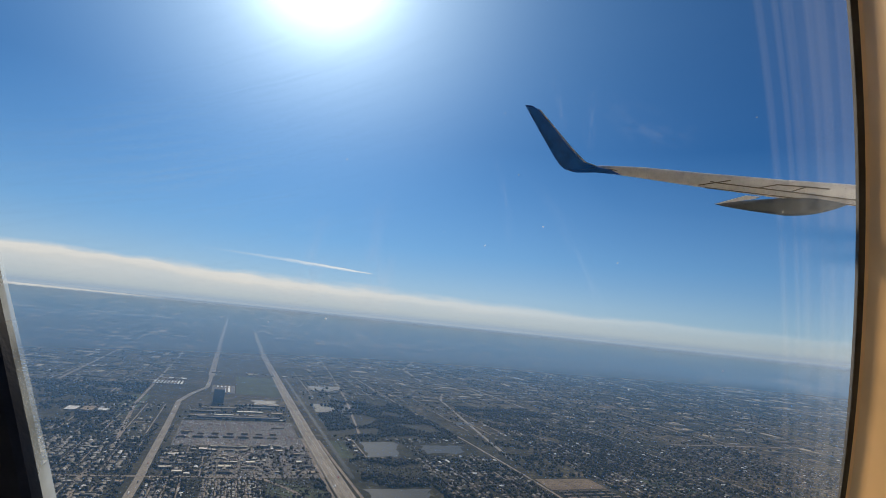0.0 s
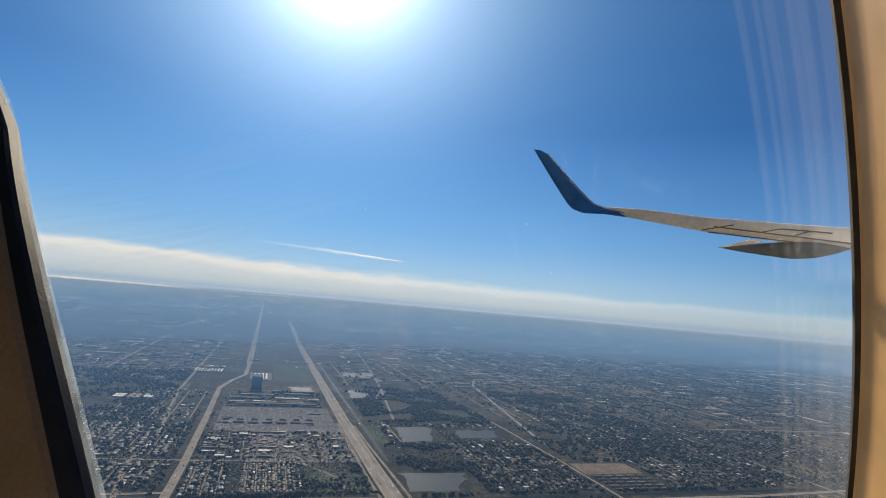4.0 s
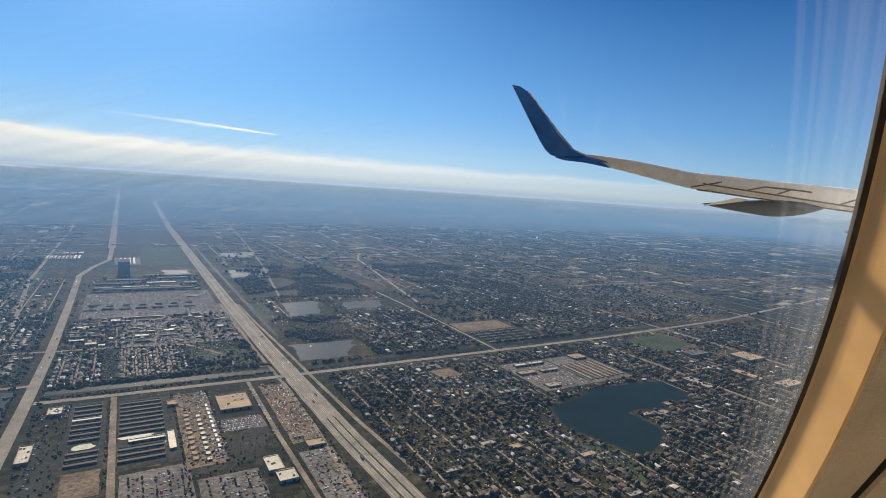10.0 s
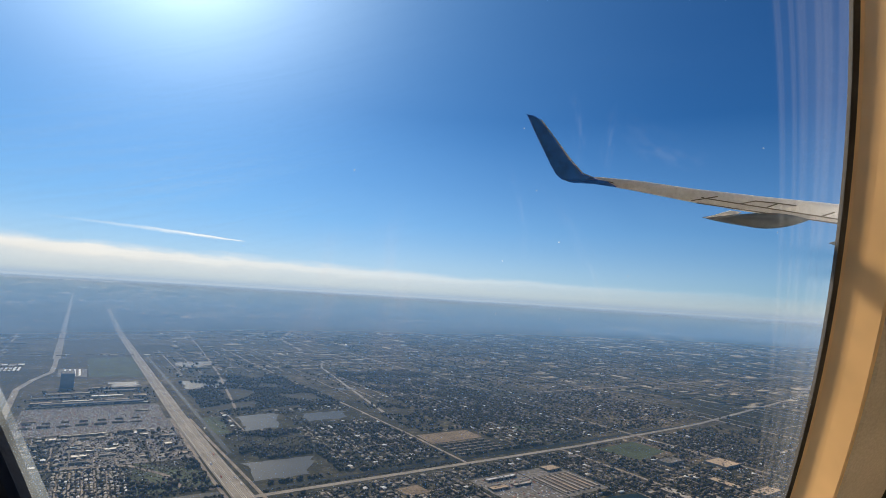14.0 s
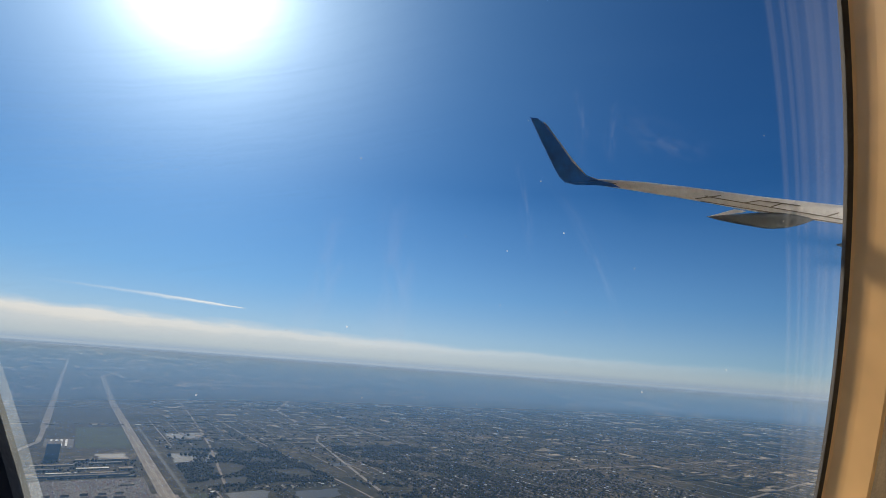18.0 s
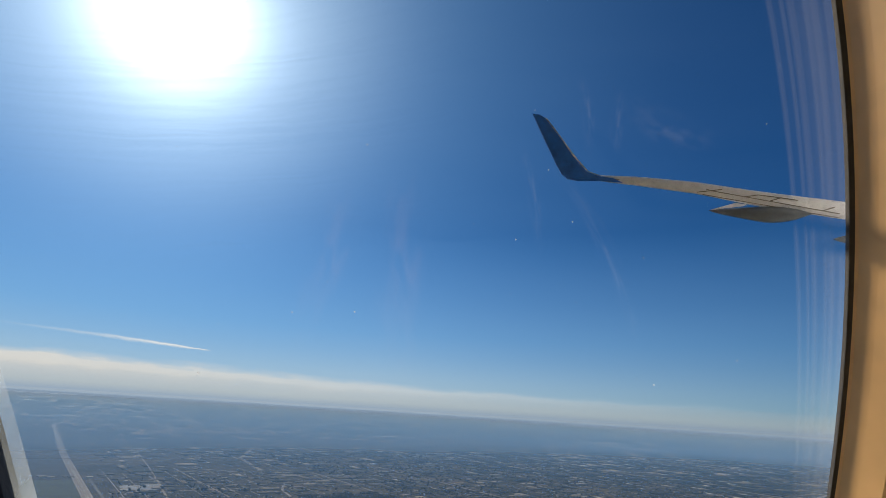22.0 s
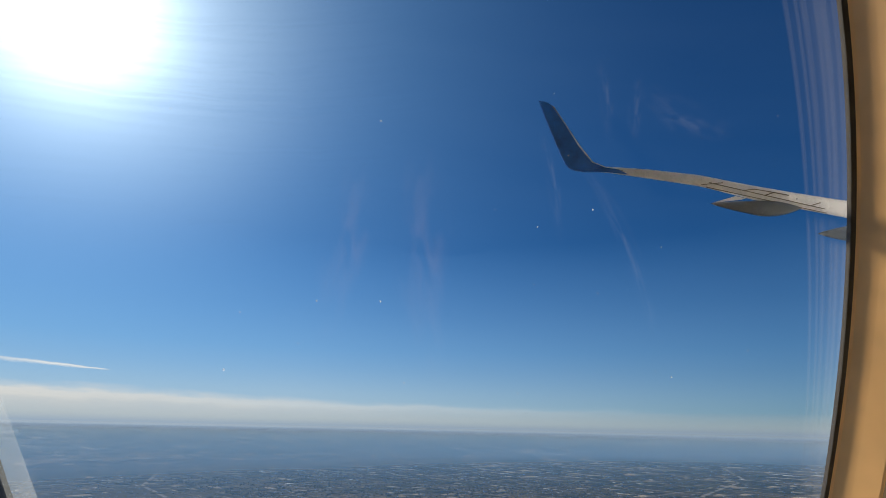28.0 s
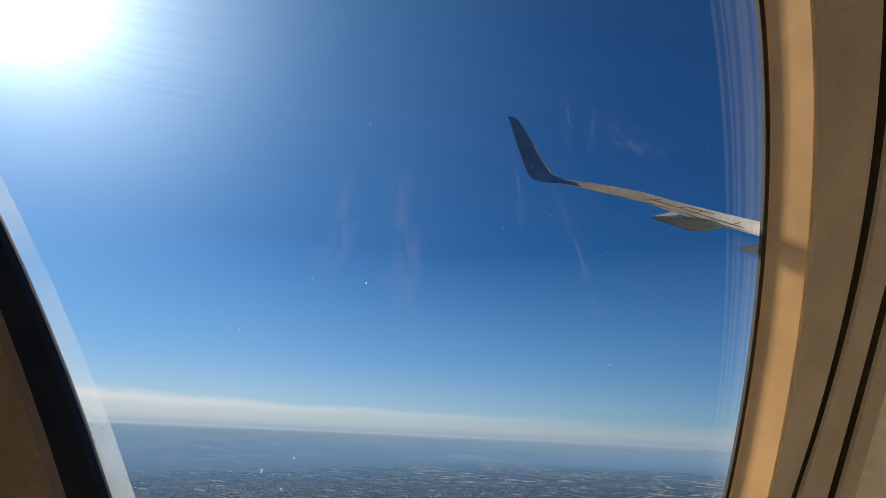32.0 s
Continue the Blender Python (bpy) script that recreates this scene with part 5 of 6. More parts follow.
# ---- vehicles ----
def car_meshes(length, width, height, boxy):
    x, y = length / 2, width / 2
    prof = [(-x, 0.02), (-x, height * 0.55), (-x * 0.5, height * 0.6), (x * 0.6, height * 0.55), (x, height * 0.42), (x, 0.02)] if not boxy else [(-x, 0.02), (-x, height), (x * 0.55, height), (x * 0.6, height * 0.75), (x, height * 0.6), (x, 0.02)]
    n = len(prof)
    v = [(a, -y, z) for a, z in prof] + [(a, y, z) for a, z in prof]
    f = [tuple(range(n)), tuple(range(2 * n - 1, n - 1, -1))] + [(i, n + i, n + (i + 1) % n, (i + 1) % n) for i in range(n)]
    body = mesh_of("body", v, f, M_CAR_OB)
    c = [(-x * 0.55, height * 0.58), (-x * 0.35, height), (x * 0.2, height), (x * 0.5, height * 0.55)]
    v = [(a, -y * 0.85, z) for a, z in c] + [(a, y * 0.85, z) for a, z in c]
    cabin = mesh_of("cabin", v, [(0, 1, 2, 3), (7, 6, 5, 4), (0, 4, 5, 1), (1, 5, 6, 2), (2, 6, 7, 3)], M_WINDSCREEN)
    w = [(0.022 * math.cos(k * math.pi / 4), s * 0.012, 0.022 + 0.022 * math.sin(k * math.pi / 4)) for s in (-1, 1) for k in range(8)]
    wheel = mesh_of("wheel", w, [tuple(range(8)), tuple(range(15, 7, -1))] + [(k, (k + 1) % 8, 8 + (k + 1) % 8, 8 + k) for k in range(8)], M_TYRE)
    return body, cabin if not boxy else None, wheel, x, y


CARS = [car_meshes(0.26, 0.105, 0.09, False), car_meshes(0.3, 0.11, 0.1, False), car_meshes(0.8, 0.15, 0.21, True)]
crng = random.Random(12)
for k in range(96):
    q = crng.uniform(36, 190)
    road, lane, deck = (HW, crng.choice((-1.05, -0.8, -0.4, 0.35, 0.7, 1.0)), 0.033) if k % 3 else (AVENUES[3][1], crng.choice((-0.4, -0.15, 0.2, 0.45)), 0.0375)
    body, cabin, wheel, x, y = CARS[2 if crng.random() < 0.16 else k % 2]
    lorry = cabin is None
    car = tagged(new("lorry" if lorry else "car"), "box lorry driving on the road" if lorry else "small car driving on the road", "lorry" if lorry else "car", "traffic")
    car.location, car.rotation_euler = plan(along(road, q) + lane, q, deck), (0, 0, THETA + math.pi / 2 * (1 if lane > 0 else -1))
    part("body", body, car)
    if cabin:
        part("cabin", cabin, car)
    for sx in (-0.6, 0.6):
        for sy in (-1, 1):
            part("wheel", wheel, car, "", (x * sx, y * sy * 0.9, 0))
V, F = [], []
for p0, p1, q0, q1, n in ((9.8, 14.4, 63, 66, 90), (-7.6, 17.6, 122.5, 145.5, 3200), (-8.6, -6.0, 73.6, 78, 40), (16.6, 19.8, 58, 75, 170), (9.9, 14.4, 63, 66.4, 110), (12.8, 18.8, 104, 128, 160), (104, 112, 52.5, 62, 90), (2, 14, 101, 120, 160), (46, 54, 57.6, 66, 60), (56.4, 66, 59, 70.6, 260)):
    for _ in range(n):
        p, q = crng.uniform(p0, p1), q0 + round(crng.uniform(0, q1 - q0) / 0.55) * 0.55
        base, x, y, h = len(V), 0.055, 0.125, crng.uniform(0.07, 0.1)
        for zz, g in ((0.012, 1.0), (h * 0.6, 1.0), (h, 0.72)):
            V.extend(tuple(plan(p + a * g, q + c * g, zz)) for a, c in ((-x, -y), (x, -y), (x, y), (-x, y)))
        for kk in (0, 4):
            F.extend((base + kk + j, base + kk + (j + 1) % 4, base + kk + 4 + (j + 1) % 4, base + kk + 4 + j) for j in range(4))
        F.append((base + 8, base + 9, base + 10, base + 11))
for p0, p1, q0, q1, n in ((8.3, 9.3, 56.6, 77, 190), (5.5, 8.2, 57, 77, 70), (0.4, 5.0, 41, 56.6, 230), (7.0, 11.6, 41, 53, 190), (14.9, 15.2, 60, 76, 40), (16.6, 19.8, 41, 54, 60), (-8.8, -7.8, 53, 77, 40)):
    for _ in range(n):
        p, q = p0 + round(crng.uniform(0, p1 - p0) / 0.38) * 0.38 + 0.16, crng.uniform(q0, q1)
        base, x, y, h = len(V), 0.12, 0.055, crng.uniform(0.07, 0.1)
        for zz, g in ((0.012, 1.0), (h * 0.6, 1.0), (h, 0.72)):
            V.extend(tuple(plan(p + a * g, q + c * g, zz)) for a, c in ((-x, -y), (x, -y), (x, y), (-x, y)))
        for kk in (0, 4):
            F.extend((base + kk + j, base + kk + (j + 1) % 4, base + kk + 4 + (j + 1) % 4, base + kk + 4 + j) for j in range(4))
        F.append((base + 8, base + 9, base + 10, base + 11))
bulk("parked_cars", V, F, [M_CAR], "rows of parked cars in yards and lots", "parked cars")

# sheds, cars, fences and heaps round the houses: too small to count
V, F = [], []
for p0, p1, q0, q1, n in ((26.4, 88, 26, 77, 9000), (-9, 19, 84, 121, 3000), (-40, -12.6, 86, 128, 2600), (28, 60, 111, 131, 900), (40, 60, 83, 110, 900), (88, 134, 26, 77, 2500), (16.6, 20, 40, 76.6, 330), (5.4, 9.2, 56.5, 76.6, 200), (-8, 18, 122, 168, 1500), (25.4, 38, 95, 131, 500)):
    for _ in range(n):
        p, q = crng.uniform(p0, p1), crng.uniform(q0, q1)
        if n > 400 and blocked(p, q, 0.1):
            continue
        long = crng.random() < 0.12
        w, d = (crng.uniform(0.3, 0.8), 0.04) if long else (crng.uniform(0.07, 0.26), crng.uniform(0.06, 0.18))
        if crng.random() < 0.5:
            w, d = d, w
        far_roof(p, q, w, d, crng.uniform(0.04, 0.13))
bulk("yard_clutter", V, F, [M_CLUTTER], "sheds, cars and fences scattered round the houses", "clutter")

# ---- haze and clouds ----
def disc_me(name, radius, mat):
    k = 64
    v = [(0, 0, 0)] + [(radius * math.cos(2 * math.pi * i / k), radius * math.sin(2 * math.pi * i / k), 0) for i in range(k)]
    return mesh_of(name, v, [(0, 1 + i, 1 + (i + 1) % k) for i in range(k)], mat)


haze = tagged(new("haze_sheet", disc_me("haze_sheet", 4950, M_HAZE)), "tinted sheet painted in as haze over the suburb", "haze", kind="structure")
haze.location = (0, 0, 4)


def band_me(name, az0, az1, lower, upper, radius, mat, steps=80):
    """A strip of far sky between two elevations that run with the azimuth, in degrees."""
    me = bpy.data.meshes.new(name)
    v, f = [], []
    for i in range(steps + 1):
        u = i / steps
        a = radians(az0 + (az1 - az0) * u)
        for el in (lower(u), upper(u)):
            v.append((radius * math.sin(a), radius * math.cos(a), 30 + radius * math.tan(radians(el))))
        if i:
            f.append((2 * i - 2, 2 * i, 2 * i + 1, 2 * i - 1))
    me.from_pydata(v, [], f)
    uv = me.uv_layers.new(name="UVMap")
    for poly in me.polygons:
        for li in poly.loop_indices:
            vi = me.loops[li].vertex_index
            uv.data[li].uv = ((vi // 2) / steps, vi % 2)
    me.materials.append(mat)
    return me


def steps_of(values):
    return lambda u: float(np.interp(u, np.linspace(0, 1, len(values)), values))


tagged(new("cloud_bank", band_me("cloud_bank", -85, 55, lambda u: -0.5, steps_of([5.4, 4.9, 4.3, 3.9, 3.5, 3.0, 2.7, 2.5, 2.3]), 4700, M_CLOUD)), "long low cream cloud bank above the horizon", "cloud", kind="structure")
tagged(new("horizon_haze", band_me("horizon_haze", -100, 100, lambda u: -0.65, lambda u: 1.8, 2600, M_HORIZON)), "glowing blue-grey strip painted as haze along the horizon", "haze", kind="structure")
tagged(new("low_haze", band_me("low_haze", -100, 100, lambda u: -0.82, lambda u: -0.12, 1800, M_LOW_HAZE)), "glowing blue-grey strip painted as far ground haze", "haze", kind="structure")
tagged(new("far_bay", band_me("far_bay", -50, -35, steps_of([-0.62, -0.58]), steps_of([-0.2, -0.32]), 1790, M_GLINT)), "glowing strip painted as glint on far water", "bay", kind="structure")
tagged(new("sky_haze", band_me("sky_haze", -110, 110, lambda u: -0.5, lambda u: 19.0, 4760, M_SKY_HAZE)), "glowing pale strip painted as haze low in the sky", "haze", kind="structure")
tagged(new("contrail", band_me("contrail", -34, -16, steps_of([4.85, 4.6, 4.3, 4.2]), steps_of([5.05, 5.05, 4.95, 4.4]), 4600, M_TRAIL)), "thin white wisp of cloud in blue sky", "cloud", kind="structure")

# ---- wing ----
ROOT = Vector((0.1159, 0.4067, 30.0944))
SPAN, RISE, AWAY = Vector((0.8645, -0.4248, -0.0942)), Vector((-0.0333, -0.4021, 0.8181)), Vector((0.4113, 0.7514, 0.3860))


def wing_at(s, z, off=0.0):
    at = ROOT + SPAN * s + AWAY * off + RISE * z
    seat = Vector((0.0, 0.0, 30.02))
    return seat + (at - seat) * (1 + 1.1 * max(0.0, s - 0.09))


def tip_line(s, values):
    return float(np.interp(s, (0.0, 0.02, 0.05, 0.09, 0.13, 0.185, 0.215), values))


def trailing(s):
    return tip_line(s, (0.0270, 0.0262, 0.0225, 0.0170, 0.0128, 0.0095, 0.0078))


def leading(s):
    return tip_line(s, (0.0285, 0.0308, 0.0297, 0.0258, 0.0236, 0.0216, 0.0210))


wing = tagged(new("aircraft_wing"), "pale grey airliner wing with a dark blue winglet", "wing")
SECTION = [(0.0, 0.0), (0.0008, 0.22), (0.0026, 0.55), (0.0048, 0.84), (0.0066, 0.95), (0.009, 1.0), (0.010, 0.9), (0.0075, 0.4), (0.0015, -0.03)]
v, f, n = [], [], len(SECTION)
stations = [0.004 + 0.200 * i / 24 for i in range(25)]
for s in stations:
    lo, hi = trailing(s), leading(s)
    k = min(1.0, (hi - lo) / 0.010)
    v += [wing_at(s, lo + (hi - lo) * b, a * k) for a, b in SECTION]
for i in range(len(stations) - 1):
    f += [(i * n + j, (i + 1) * n + j, (i + 1) * n + (j + 1) % n, i * n + (j + 1) % n) for j in range(n)]
f += [tuple(range(n)), tuple(range(len(v) - 1, len(v) - n - 1, -1))]
part("wing_skin", mesh_of("wing_skin", v, f, M_WING, True), wing)


def face_line(name, a, b, width, mat=M_SEAM, out=0.0009):
    """A dark joint lying just proud of the wing's face, from one place to another."""
    (s0, z0), (s1, z1) = a, b
    d = Vector((s1 - s0, z1 - z0)).normalized()
    side = Vector((-d.y, d.x)) * width / 2
    v = []
    for s, z in ((s0, z0), (s1, z1)):
        for sg in (-1, 1):
            a_, b_ = s + side.x * sg, z + side.y * sg
            up_ = (b_ - trailing(a_)) / (leading(a_) - trailing(a_))
            deep_ = float(np.interp(up_, (0.0, 0.22, 0.55, 0.84, 0.95), (0.0, 0.0008, 0.0026, 0.0048, 0.0066))) * min(1.0, (leading(a_) - trailing(a_)) / 0.010)
            for o in (deep_ - out, deep_ - out + 0.0008):
                v.append(wing_at(a_, b_, o))
    part(name, mesh_of(name, v, [(0, 2, 6, 4), (1, 5, 7, 3), (0, 4, 5, 1), (2, 3, 7, 6), (0, 1, 3, 2), (4, 6, 7, 5)], mat), wing)


for a, b in (((0.090, 0.0182), (0.1068, 0.0222)), ((0.0993, 0.0204), (0.182, 0.0128)), ((0.0938, 0.0168), (0.183, 0.0098)), ((0.1222, 0.0184), (0.1311, 0.0208)), ((0.1311, 0.0208), (0.1455, 0.0203)), ((0.1388, 0.0172), (0.1455, 0.0203)), ((0.1455, 0.0203), (0.1562, 0.0196)), ((0.172, 0.0140), (0.1788, 0.0172)), ((0.020, 0.0292), (0.098, 0.0208))):
    face_line("panel_seam", a, b, 0.0006)

# winglet: a thick blade with a swept outline
OUT = [(-0.0357, 0.0811), (-0.0300, 0.0803), (-0.0262, 0.0775), (-0.0147, 0.0640), (-0.0017, 0.0463), (0.0100, 0.0337), (0.0205, 0.0299), (0.0121, 0.0281), (0.0000, 0.0266), (-0.0052, 0.0276), (-0.0098, 0.0315), (-0.0149, 0.0399), (-0.0261, 0.0615)]


def blade(name, outline, thick, mat, parent, off=0.0):
    n = len(outline)
    cs, cz = sum(a for a, _ in outline) / n, sum(b for _, b in outline) / n
    rims = ((0.94, 0.97, off - thick / 2), (1.0, 1.0, off), (0.94, 0.97, off + thick / 2))
    v = [wing_at(cs + (a - cs) * g, cz + (b - cz) * k, o - 0.25 * max(0.0, b - 0.03)) for g, k, o in rims for a, b in outline]
    f = [tuple(range(n - 1, -1, -1)), tuple(range(2 * n, 3 * n))]
    for k in (0, n):
        f += [(k + j, k + (j + 1) % n, k + n + (j + 1) % n, k + n + j) for j in range(n)]
    return part(name, mesh_of(name, v, f, mat), parent)


winglet = blade("winglet", OUT, 0.0022, M_WINGLET, wing)
tagged(winglet, "dark blue swept winglet")
blade("winglet_edge", [(-0.0262, 0.0780), (-0.0250, 0.0772), (-0.0004, 0.0463), (0.0112, 0.0338), (0.0215, 0.0300), (0.0196, 0.0302), (0.0096, 0.0338), (-0.0020, 0.0463), (-0.0150, 0.0640)], 0.0016, M_LEADING, winglet, 0.0006)
blade("tip_fairing", [(-0.002, 0.0270), (0.010, 0.0284), (0.0205, 0.0300), (0.030, 0.0286), (0.0375, 0.0248), (0.020, 0.0262), (0.004, 0.0258)], 0.0024, M_WINGLET, wing, -0.0012)


def fairing(tip, end, drop, rise, label):
    """A canoe-shaped flap-track fairing, pointed behind and round in front, slung under the wing."""
    v, f, k, m = [], [], 12, 14
    for i in range(m + 1):
        u = i / m
        r = max(0.02, (u / 0.58) ** 0.75 if u < 0.58 else 1 - ((u - 0.58) / 0.42) ** 2.4)
        s, z = tip[0] + (end[0] - tip[0]) * u, tip[1] + (end[1] - tip[1]) * u
        for j in range(k):
            a = 2 * math.pi * j / k
            up_ = math.sin(a)
            v.append(wing_at(s, z + (rise if up_ > 0 else drop) * up_ * r, 0.004 * (1 - u) - 0.001 + math.cos(a) * 0.0042 * r))
    for i in range(m):
        f += [(i * k + j, i * k + (j + 1) % k, (i + 1) * k + (j + 1) % k, (i + 1) * k + j) for j in range(k)]
    part("flap_fairing", mesh_of("flap_fairing", v, f, M_FAIRING, True), wing, label)


fairing((0.1000, 0.0050), (0.1655, 0.0112), 0.0078, 0.0046, "grey canoe-shaped flap fairing")
fairing((0.1815, -0.0060), (0.222, 0.0020), 0.0075, 0.0060, "grey canoe-shaped flap fairing")

blade("flap_end", [(0.1002, 0.0056), (0.1165, 0.0132), (0.1245, 0.0128), (0.1215, 0.0112)], 0.0012, M_WING, wing, -0.0012)

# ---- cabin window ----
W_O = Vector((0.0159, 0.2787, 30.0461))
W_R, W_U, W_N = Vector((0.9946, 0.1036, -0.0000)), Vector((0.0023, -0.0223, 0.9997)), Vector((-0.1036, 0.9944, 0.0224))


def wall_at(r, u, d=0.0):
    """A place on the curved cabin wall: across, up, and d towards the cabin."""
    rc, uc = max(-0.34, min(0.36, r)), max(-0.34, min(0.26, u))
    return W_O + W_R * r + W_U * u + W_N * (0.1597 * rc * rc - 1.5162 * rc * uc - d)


def pane_at(r, u, d=0.0):
    """A place on the outer pane, which bellies outward from the window's edges."""
    w = (r - left_edge(u)) / (right_edge(u) - left_edge(u))
    belly = max(0.0, 4 * w * (1 - w)) * max(0.0, 1 - (u / 0.42) ** 2)
    return wall_at(r, u, d - 0.07 * belly)


def right_edge(u):
    return 0.2525 - 0.2726 * u - 0.1351 * u * u


def left_edge(u):
    u = max(-0.33, u)
    return -0.2500 - 0.8321 * u - 0.9735 * u * u


def opening(grow):
    """The opening's outline with rounded corners, grown by a margin, anticlockwise from the lower right."""
    top, bottom = 0.27, -0.45
    pts = [(right_edge(bottom + (top - bottom) * i / 40), bottom + (top - bottom) * i / 40) for i in range(2, 39)]
    pts += [(right_edge(top) - 0.03, top - 0.004), (right_edge(top) - 0.08, top)]
    pts += [(left_edge(top) + 0.08, top), (left_edge(top) + 0.03, top - 0.004)]
    pts += [(left_edge(top - (top - bottom) * i / 40), top - (top - bottom) * i / 40) for i in range(2, 39)]
    pts += [(left_edge(bottom) + 0.03, bottom + 0.004), (left_edge(bottom) + 0.08, bottom), (right_edge(bottom) - 0.08, bottom), (right_edge(bottom) - 0.03, bottom + 0.004)]
    n, res = len(pts), []
    for i, (r, u) in enumerate(pts):
        a, b = Vector(pts[i - 1]), Vector(pts[(i + 1) % n])
        d = (b - a).normalized()
        res.append((r + d.y * grow, u - d.x * grow))
    return res


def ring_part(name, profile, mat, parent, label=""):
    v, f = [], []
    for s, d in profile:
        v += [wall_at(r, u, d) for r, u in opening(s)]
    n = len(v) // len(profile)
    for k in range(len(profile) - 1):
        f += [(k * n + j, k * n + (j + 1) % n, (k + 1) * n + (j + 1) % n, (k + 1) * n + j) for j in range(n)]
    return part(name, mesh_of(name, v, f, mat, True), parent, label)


window_wall = tagged(new("window_1"), "aircraft cabin window with cream liner and clear pane", "window", kind="structure")


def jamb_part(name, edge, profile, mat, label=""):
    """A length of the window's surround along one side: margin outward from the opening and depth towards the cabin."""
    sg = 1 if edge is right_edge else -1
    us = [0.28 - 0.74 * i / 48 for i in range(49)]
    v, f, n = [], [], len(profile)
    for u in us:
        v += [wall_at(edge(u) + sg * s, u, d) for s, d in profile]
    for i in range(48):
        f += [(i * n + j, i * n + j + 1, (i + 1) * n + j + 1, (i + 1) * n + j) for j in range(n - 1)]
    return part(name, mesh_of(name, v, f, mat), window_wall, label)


jamb_part("gasket", right_edge, [(0.004, -0.010), (-0.002, -0.008), (-0.0025, -0.005), (-0.0005, -0.003)], M_GASKET, "dark rubber gasket")
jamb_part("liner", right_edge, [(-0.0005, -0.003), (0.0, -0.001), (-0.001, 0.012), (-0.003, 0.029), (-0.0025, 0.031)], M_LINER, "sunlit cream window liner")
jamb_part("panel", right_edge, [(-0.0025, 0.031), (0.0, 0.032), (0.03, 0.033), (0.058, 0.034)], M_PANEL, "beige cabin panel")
jamb_part("groove", right_edge, [(0.058, 0.034), (0.059, 0.024), (0.065, 0.024), (0.066, 0.036)], M_GROOVE)
jamb_part("trim_band", right_edge, [(0.066, 0.036), (0.067, 0.039), (0.105, 0.040), (0.107, 0.038)], M_PANEL)
jamb_part("groove", right_edge, [(0.107, 0.038), (0.108, 0.028), (0.115, 0.028), (0.116, 0.040)], M_GROOVE)
jamb_part("outer_panel", right_edge, [(0.116, 0.040), (0.117, 0.043), (0.14, 0.044), (0.165, 0.03)], M_PANEL)
jamb_part("gasket", left_edge, [(0.0, -0.010), (0.0, 0.0), (0.002, 0.003), (0.009, 0.006)], M_SEAL, "dark blue-black rubber seal")
# left side uses the copy with shade in its colour
jamb_part("liner", left_edge, [(0.009, 0.006), (0.011, 0.010), (0.040, 0.018)], M_SHADED_PANEL, "window surround painted darker for shade")
jamb_part("outer_panel", left_edge, [(0.040, 0.018), (0.07, 0.028), (0.165, 0.034)], M_SHADED_PANEL)
# out of view, added in white to bounce sunlight onto the wing
ring_part("fuselage_skin", [(0.03, -0.012), (0.10, -0.012), (0.17, -0.005), (0.16, 0.03)], M_SKIN, window_wall, "white outer skin of the aircraft")


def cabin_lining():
    """The unseen cabin behind the seat, closed round the window: a beige tube with a flat end."""
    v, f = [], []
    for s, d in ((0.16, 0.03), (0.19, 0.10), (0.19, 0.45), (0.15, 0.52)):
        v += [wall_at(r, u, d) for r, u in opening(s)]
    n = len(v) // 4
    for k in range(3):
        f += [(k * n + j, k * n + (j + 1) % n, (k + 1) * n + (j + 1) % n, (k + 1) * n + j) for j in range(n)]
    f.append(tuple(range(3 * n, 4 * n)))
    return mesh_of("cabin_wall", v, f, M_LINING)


# unseen lining, kept pale so it bounces sunlight onto panels and wing
M_LINING = worn("beige_cabin_lining", (0.76, 0.7, 0.6), 0.7, 0, 6.0, 120.0, 0.1)
tagged(new("cabin_wall", cabin_lining()), "plain beige cabin lining behind the window seat", "wall", kind="structure")


def strip_part(name, edge, a, b, d, mat, label=""):
    """A strip of the pane along one side of the opening, from margin a to margin b."""
    v, f = [], []
    us = [0.265 - 0.71 * i / 30 for i in range(31)]
    sg = -1 if edge is right_edge else 1
    for u in us:
        v += [wall_at(edge(u) + sg * a, u, d), wall_at(edge(u) + sg * b, u, d)]
    f = [(2 * i, 2 * i + 1, 2 * i + 3, 2 * i + 2) for i in range(30)]
    me = mesh_of(name, v, f, mat)
    layer = me.uv_layers.new(name="UVMap")
    for loop in me.loops:
        layer.data[loop.index].uv = (loop.vertex_index % 2, loop.vertex_index // 2 / 30)
    ob = part(name, me, window_wall, label)
    ob.visible_shadow = False
    return ob


# reflection at the pane's left edge, put in as a pale strip
strip_part("pane_edge", left_edge, 0.0, 0.006, -0.006, M_EDGE, "pale reflection painted along the pane's left edge")
# reflections beside the right jamb, put in as translucent whitish strips
strip_part("pane_smear", right_edge, -0.02, 0.05, -0.005, M_STREAK_BROAD, "whitish reflections painted along the pane's edge")
strip_part("pane_smear", right_edge, -0.01, 0.03, -0.0053, M_STREAK_BROAD)
for k, (a, b) in enumerate(((0.0, 0.007), (0.005, 0.010), (0.012, 0.019), (0.018, 0.023), (0.026, 0.033), (0.033, 0.037), (0.040, 0.045))):
    strip_part("pane_smear", right_edge, a, b, -0.0058 - 0.0002 * k, M_STREAK)
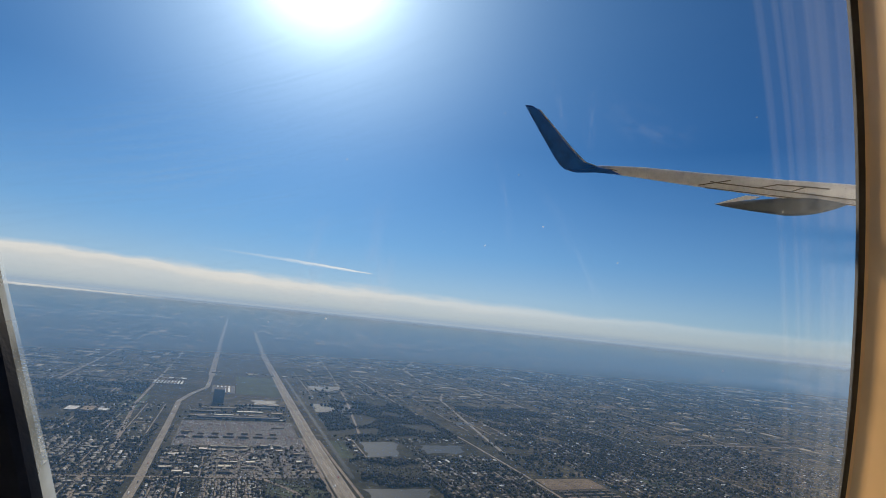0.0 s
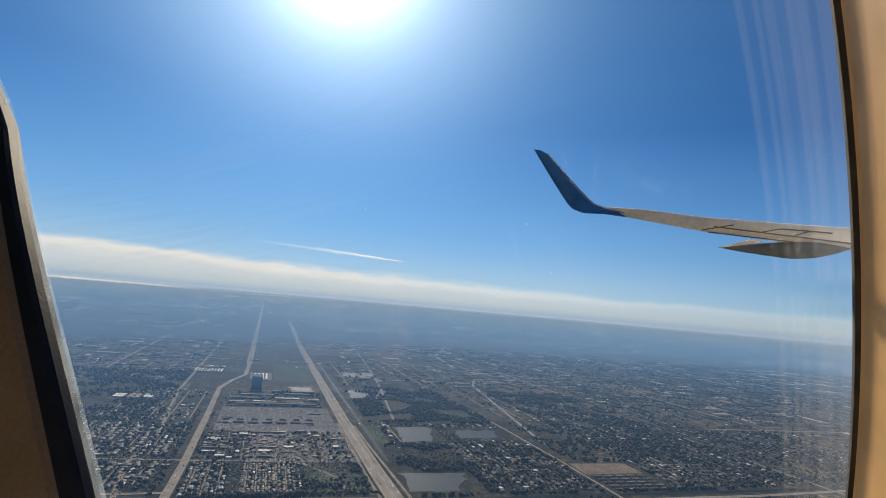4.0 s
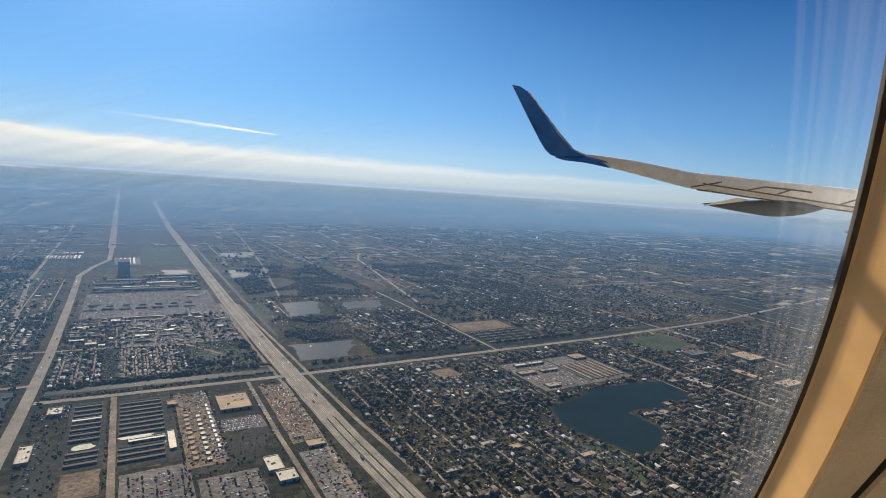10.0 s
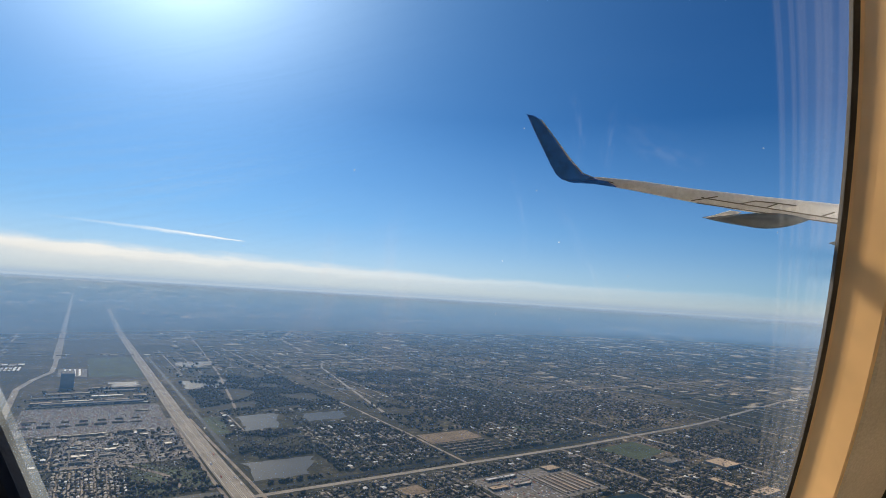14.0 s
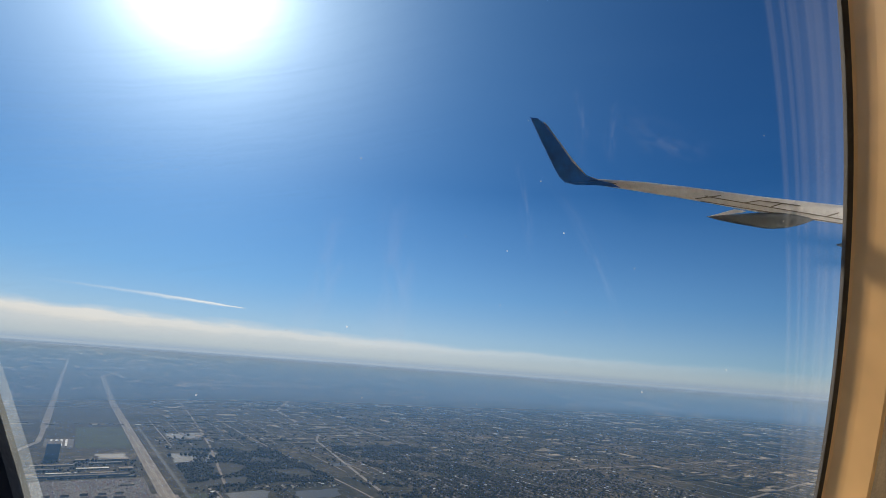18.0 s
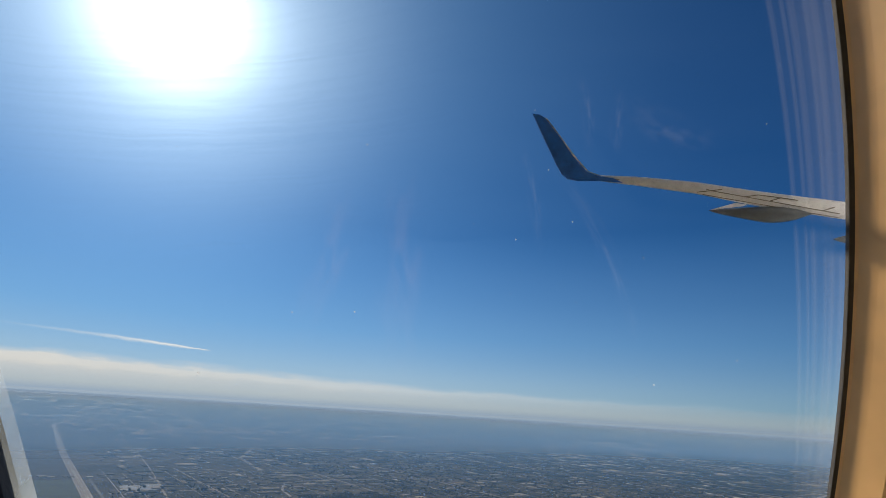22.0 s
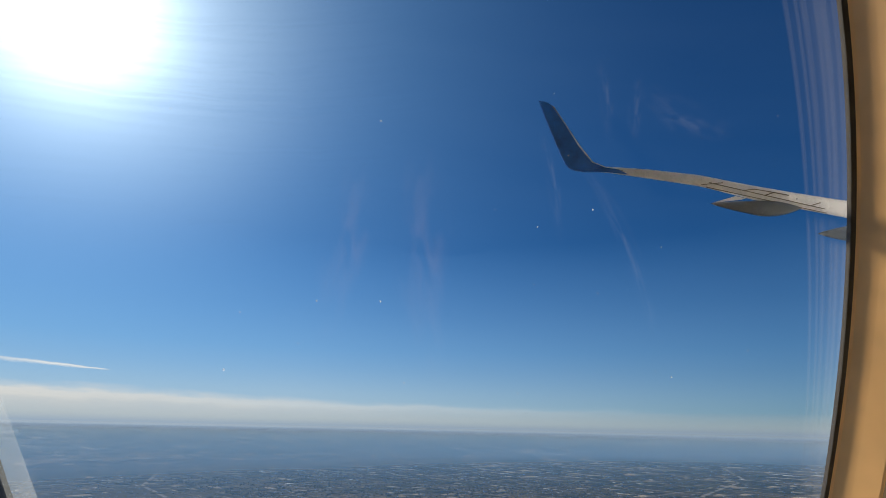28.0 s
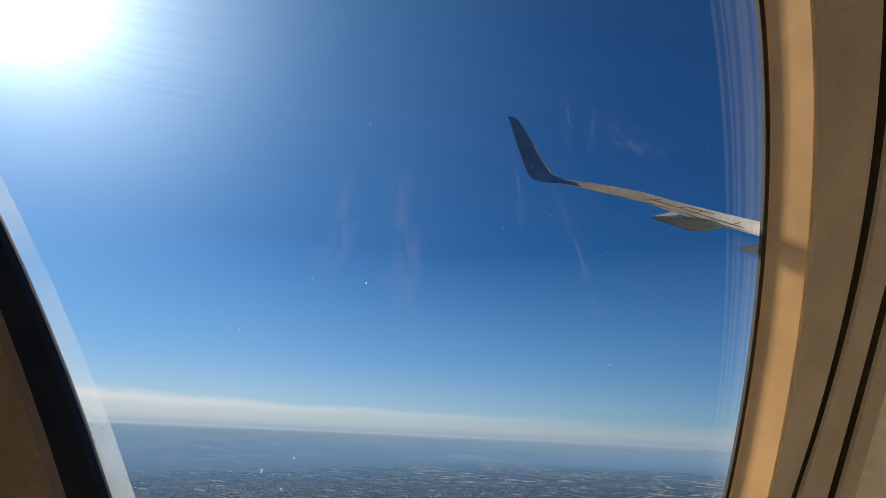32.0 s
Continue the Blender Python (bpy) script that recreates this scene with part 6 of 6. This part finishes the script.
def pane_mesh():
    v, f, k = [], [], 16
    for i in range(k + 1):
        u = 0.265 - 0.71 * i / k
        for j in range(k + 1):
            w = j / k
            v.append(pane_at(left_edge(u) * (1 - w) + right_edge(u) * w, u, -0.004))
    for i in range(k):
        for j in range(k):
            q = i * (k + 1) + j
            f.append((q, q + 1, q + k + 2, q + k + 1))
    return mesh_of("pane", v, f, M_PANE, True)


# blue tint painted into the pane as airlight, lifting dark tones behind it
M_PANE = veil_material("blue_veiled_acrylic", (0.35, 0.6, 1.0), 0.011, 8.0, (1, 1, 6))
pane = part("pane", pane_mesh(), window_wall, "scratched acrylic pane with a blue haze veil")
pane.visible_shadow = False
drng = random.Random(33)
SPECKS = [(drng.uniform(-0.16, 0.24), drng.uniform(-0.11, 0.14), drng.uniform(0.0002, 0.00055)) for _ in range(24)]
SPECKS += [(-0.098, -0.150, 0.0006), (-0.089, -0.157, 0.0006), (-0.088, -0.149, 0.0004), (-0.086, -0.152, 0.0003), (-0.084, -0.146, 0.0004)]
for r, u, s in SPECKS:
    v = [pane_at(r + s * math.cos(a * 0.785) * drng.uniform(0.7, 1.3), u + s * math.sin(a * 0.785) * drng.uniform(0.7, 1.5), -0.003 + (0.0004 if a % 2 else 0)) for a in range(8)]
    speck = part("dust_speck", mesh_of("dust_speck", v, [tuple(range(8))], M_SPECK), window_wall)
    speck.visible_shadow = False



def pane_patch(name, r, u, a, b, tilt, mat, label="", bend=0.0):
    """A thin patch on the pane, a along the wall and b up it, turned by tilt and bowed, with its own coordinates."""
    me = bpy.data.meshes.new(name)
    v, f, uvs, k = [], [], [], 10
    ca, sa = math.cos(radians(tilt)), math.sin(radians(tilt))
    for i in range(k + 1):
        for j in range(k + 1):
            x, y = 2 * i / k - 1, 2 * j / k - 1
            px, py = x * a, y * b + bend * x * x
            v.append(pane_at(r + px * ca - py * sa, u + px * sa + py * ca, -0.0055))
            uvs.append((i / k, j / k))
    for i in range(k):
        for j in range(k):
            q = i * (k + 1) + j
            f.append((q, q + k + 1, q + k + 2, q + 1))
    me.from_pydata([tuple(p) for p in v], [], f)
    layer = me.uv_layers.new(name="UVMap")
    for loop in me.loops:
        layer.data[loop.index].uv = uvs[loop.vertex_index]
    me.materials.append(mat)
    ob = part(name, me, window_wall, label)
    ob.visible_shadow = False
    return ob


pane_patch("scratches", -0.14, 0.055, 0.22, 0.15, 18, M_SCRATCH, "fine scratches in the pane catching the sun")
# the second of these paints a pale leaf-shaped reflection
for r, u, a, b, tilt, bend in ((0.112, 0.0, 0.075, 0.008, -58, -0.01), (0.137, 0.076, 0.036, 0.015, -22, 0.005), (0.09, 0.085, 0.03, 0.006, 104, 0.003), (0.108, 0.079, 0.026, 0.006, 96, -0.002), (0.062, 0.03, 0.04, 0.006, 105, 0.003)):
    pane_patch("smudge", r, u, a, b, tilt, M_SMUDGE, "", bend)
# a reflection put on the pane as pink-tinted translucent patches
pane_patch("reflection", -0.062, -0.03, 0.06, 0.018, 84, M_BLUSH, "faint pinkish reflection painted on the pane", 0.004)
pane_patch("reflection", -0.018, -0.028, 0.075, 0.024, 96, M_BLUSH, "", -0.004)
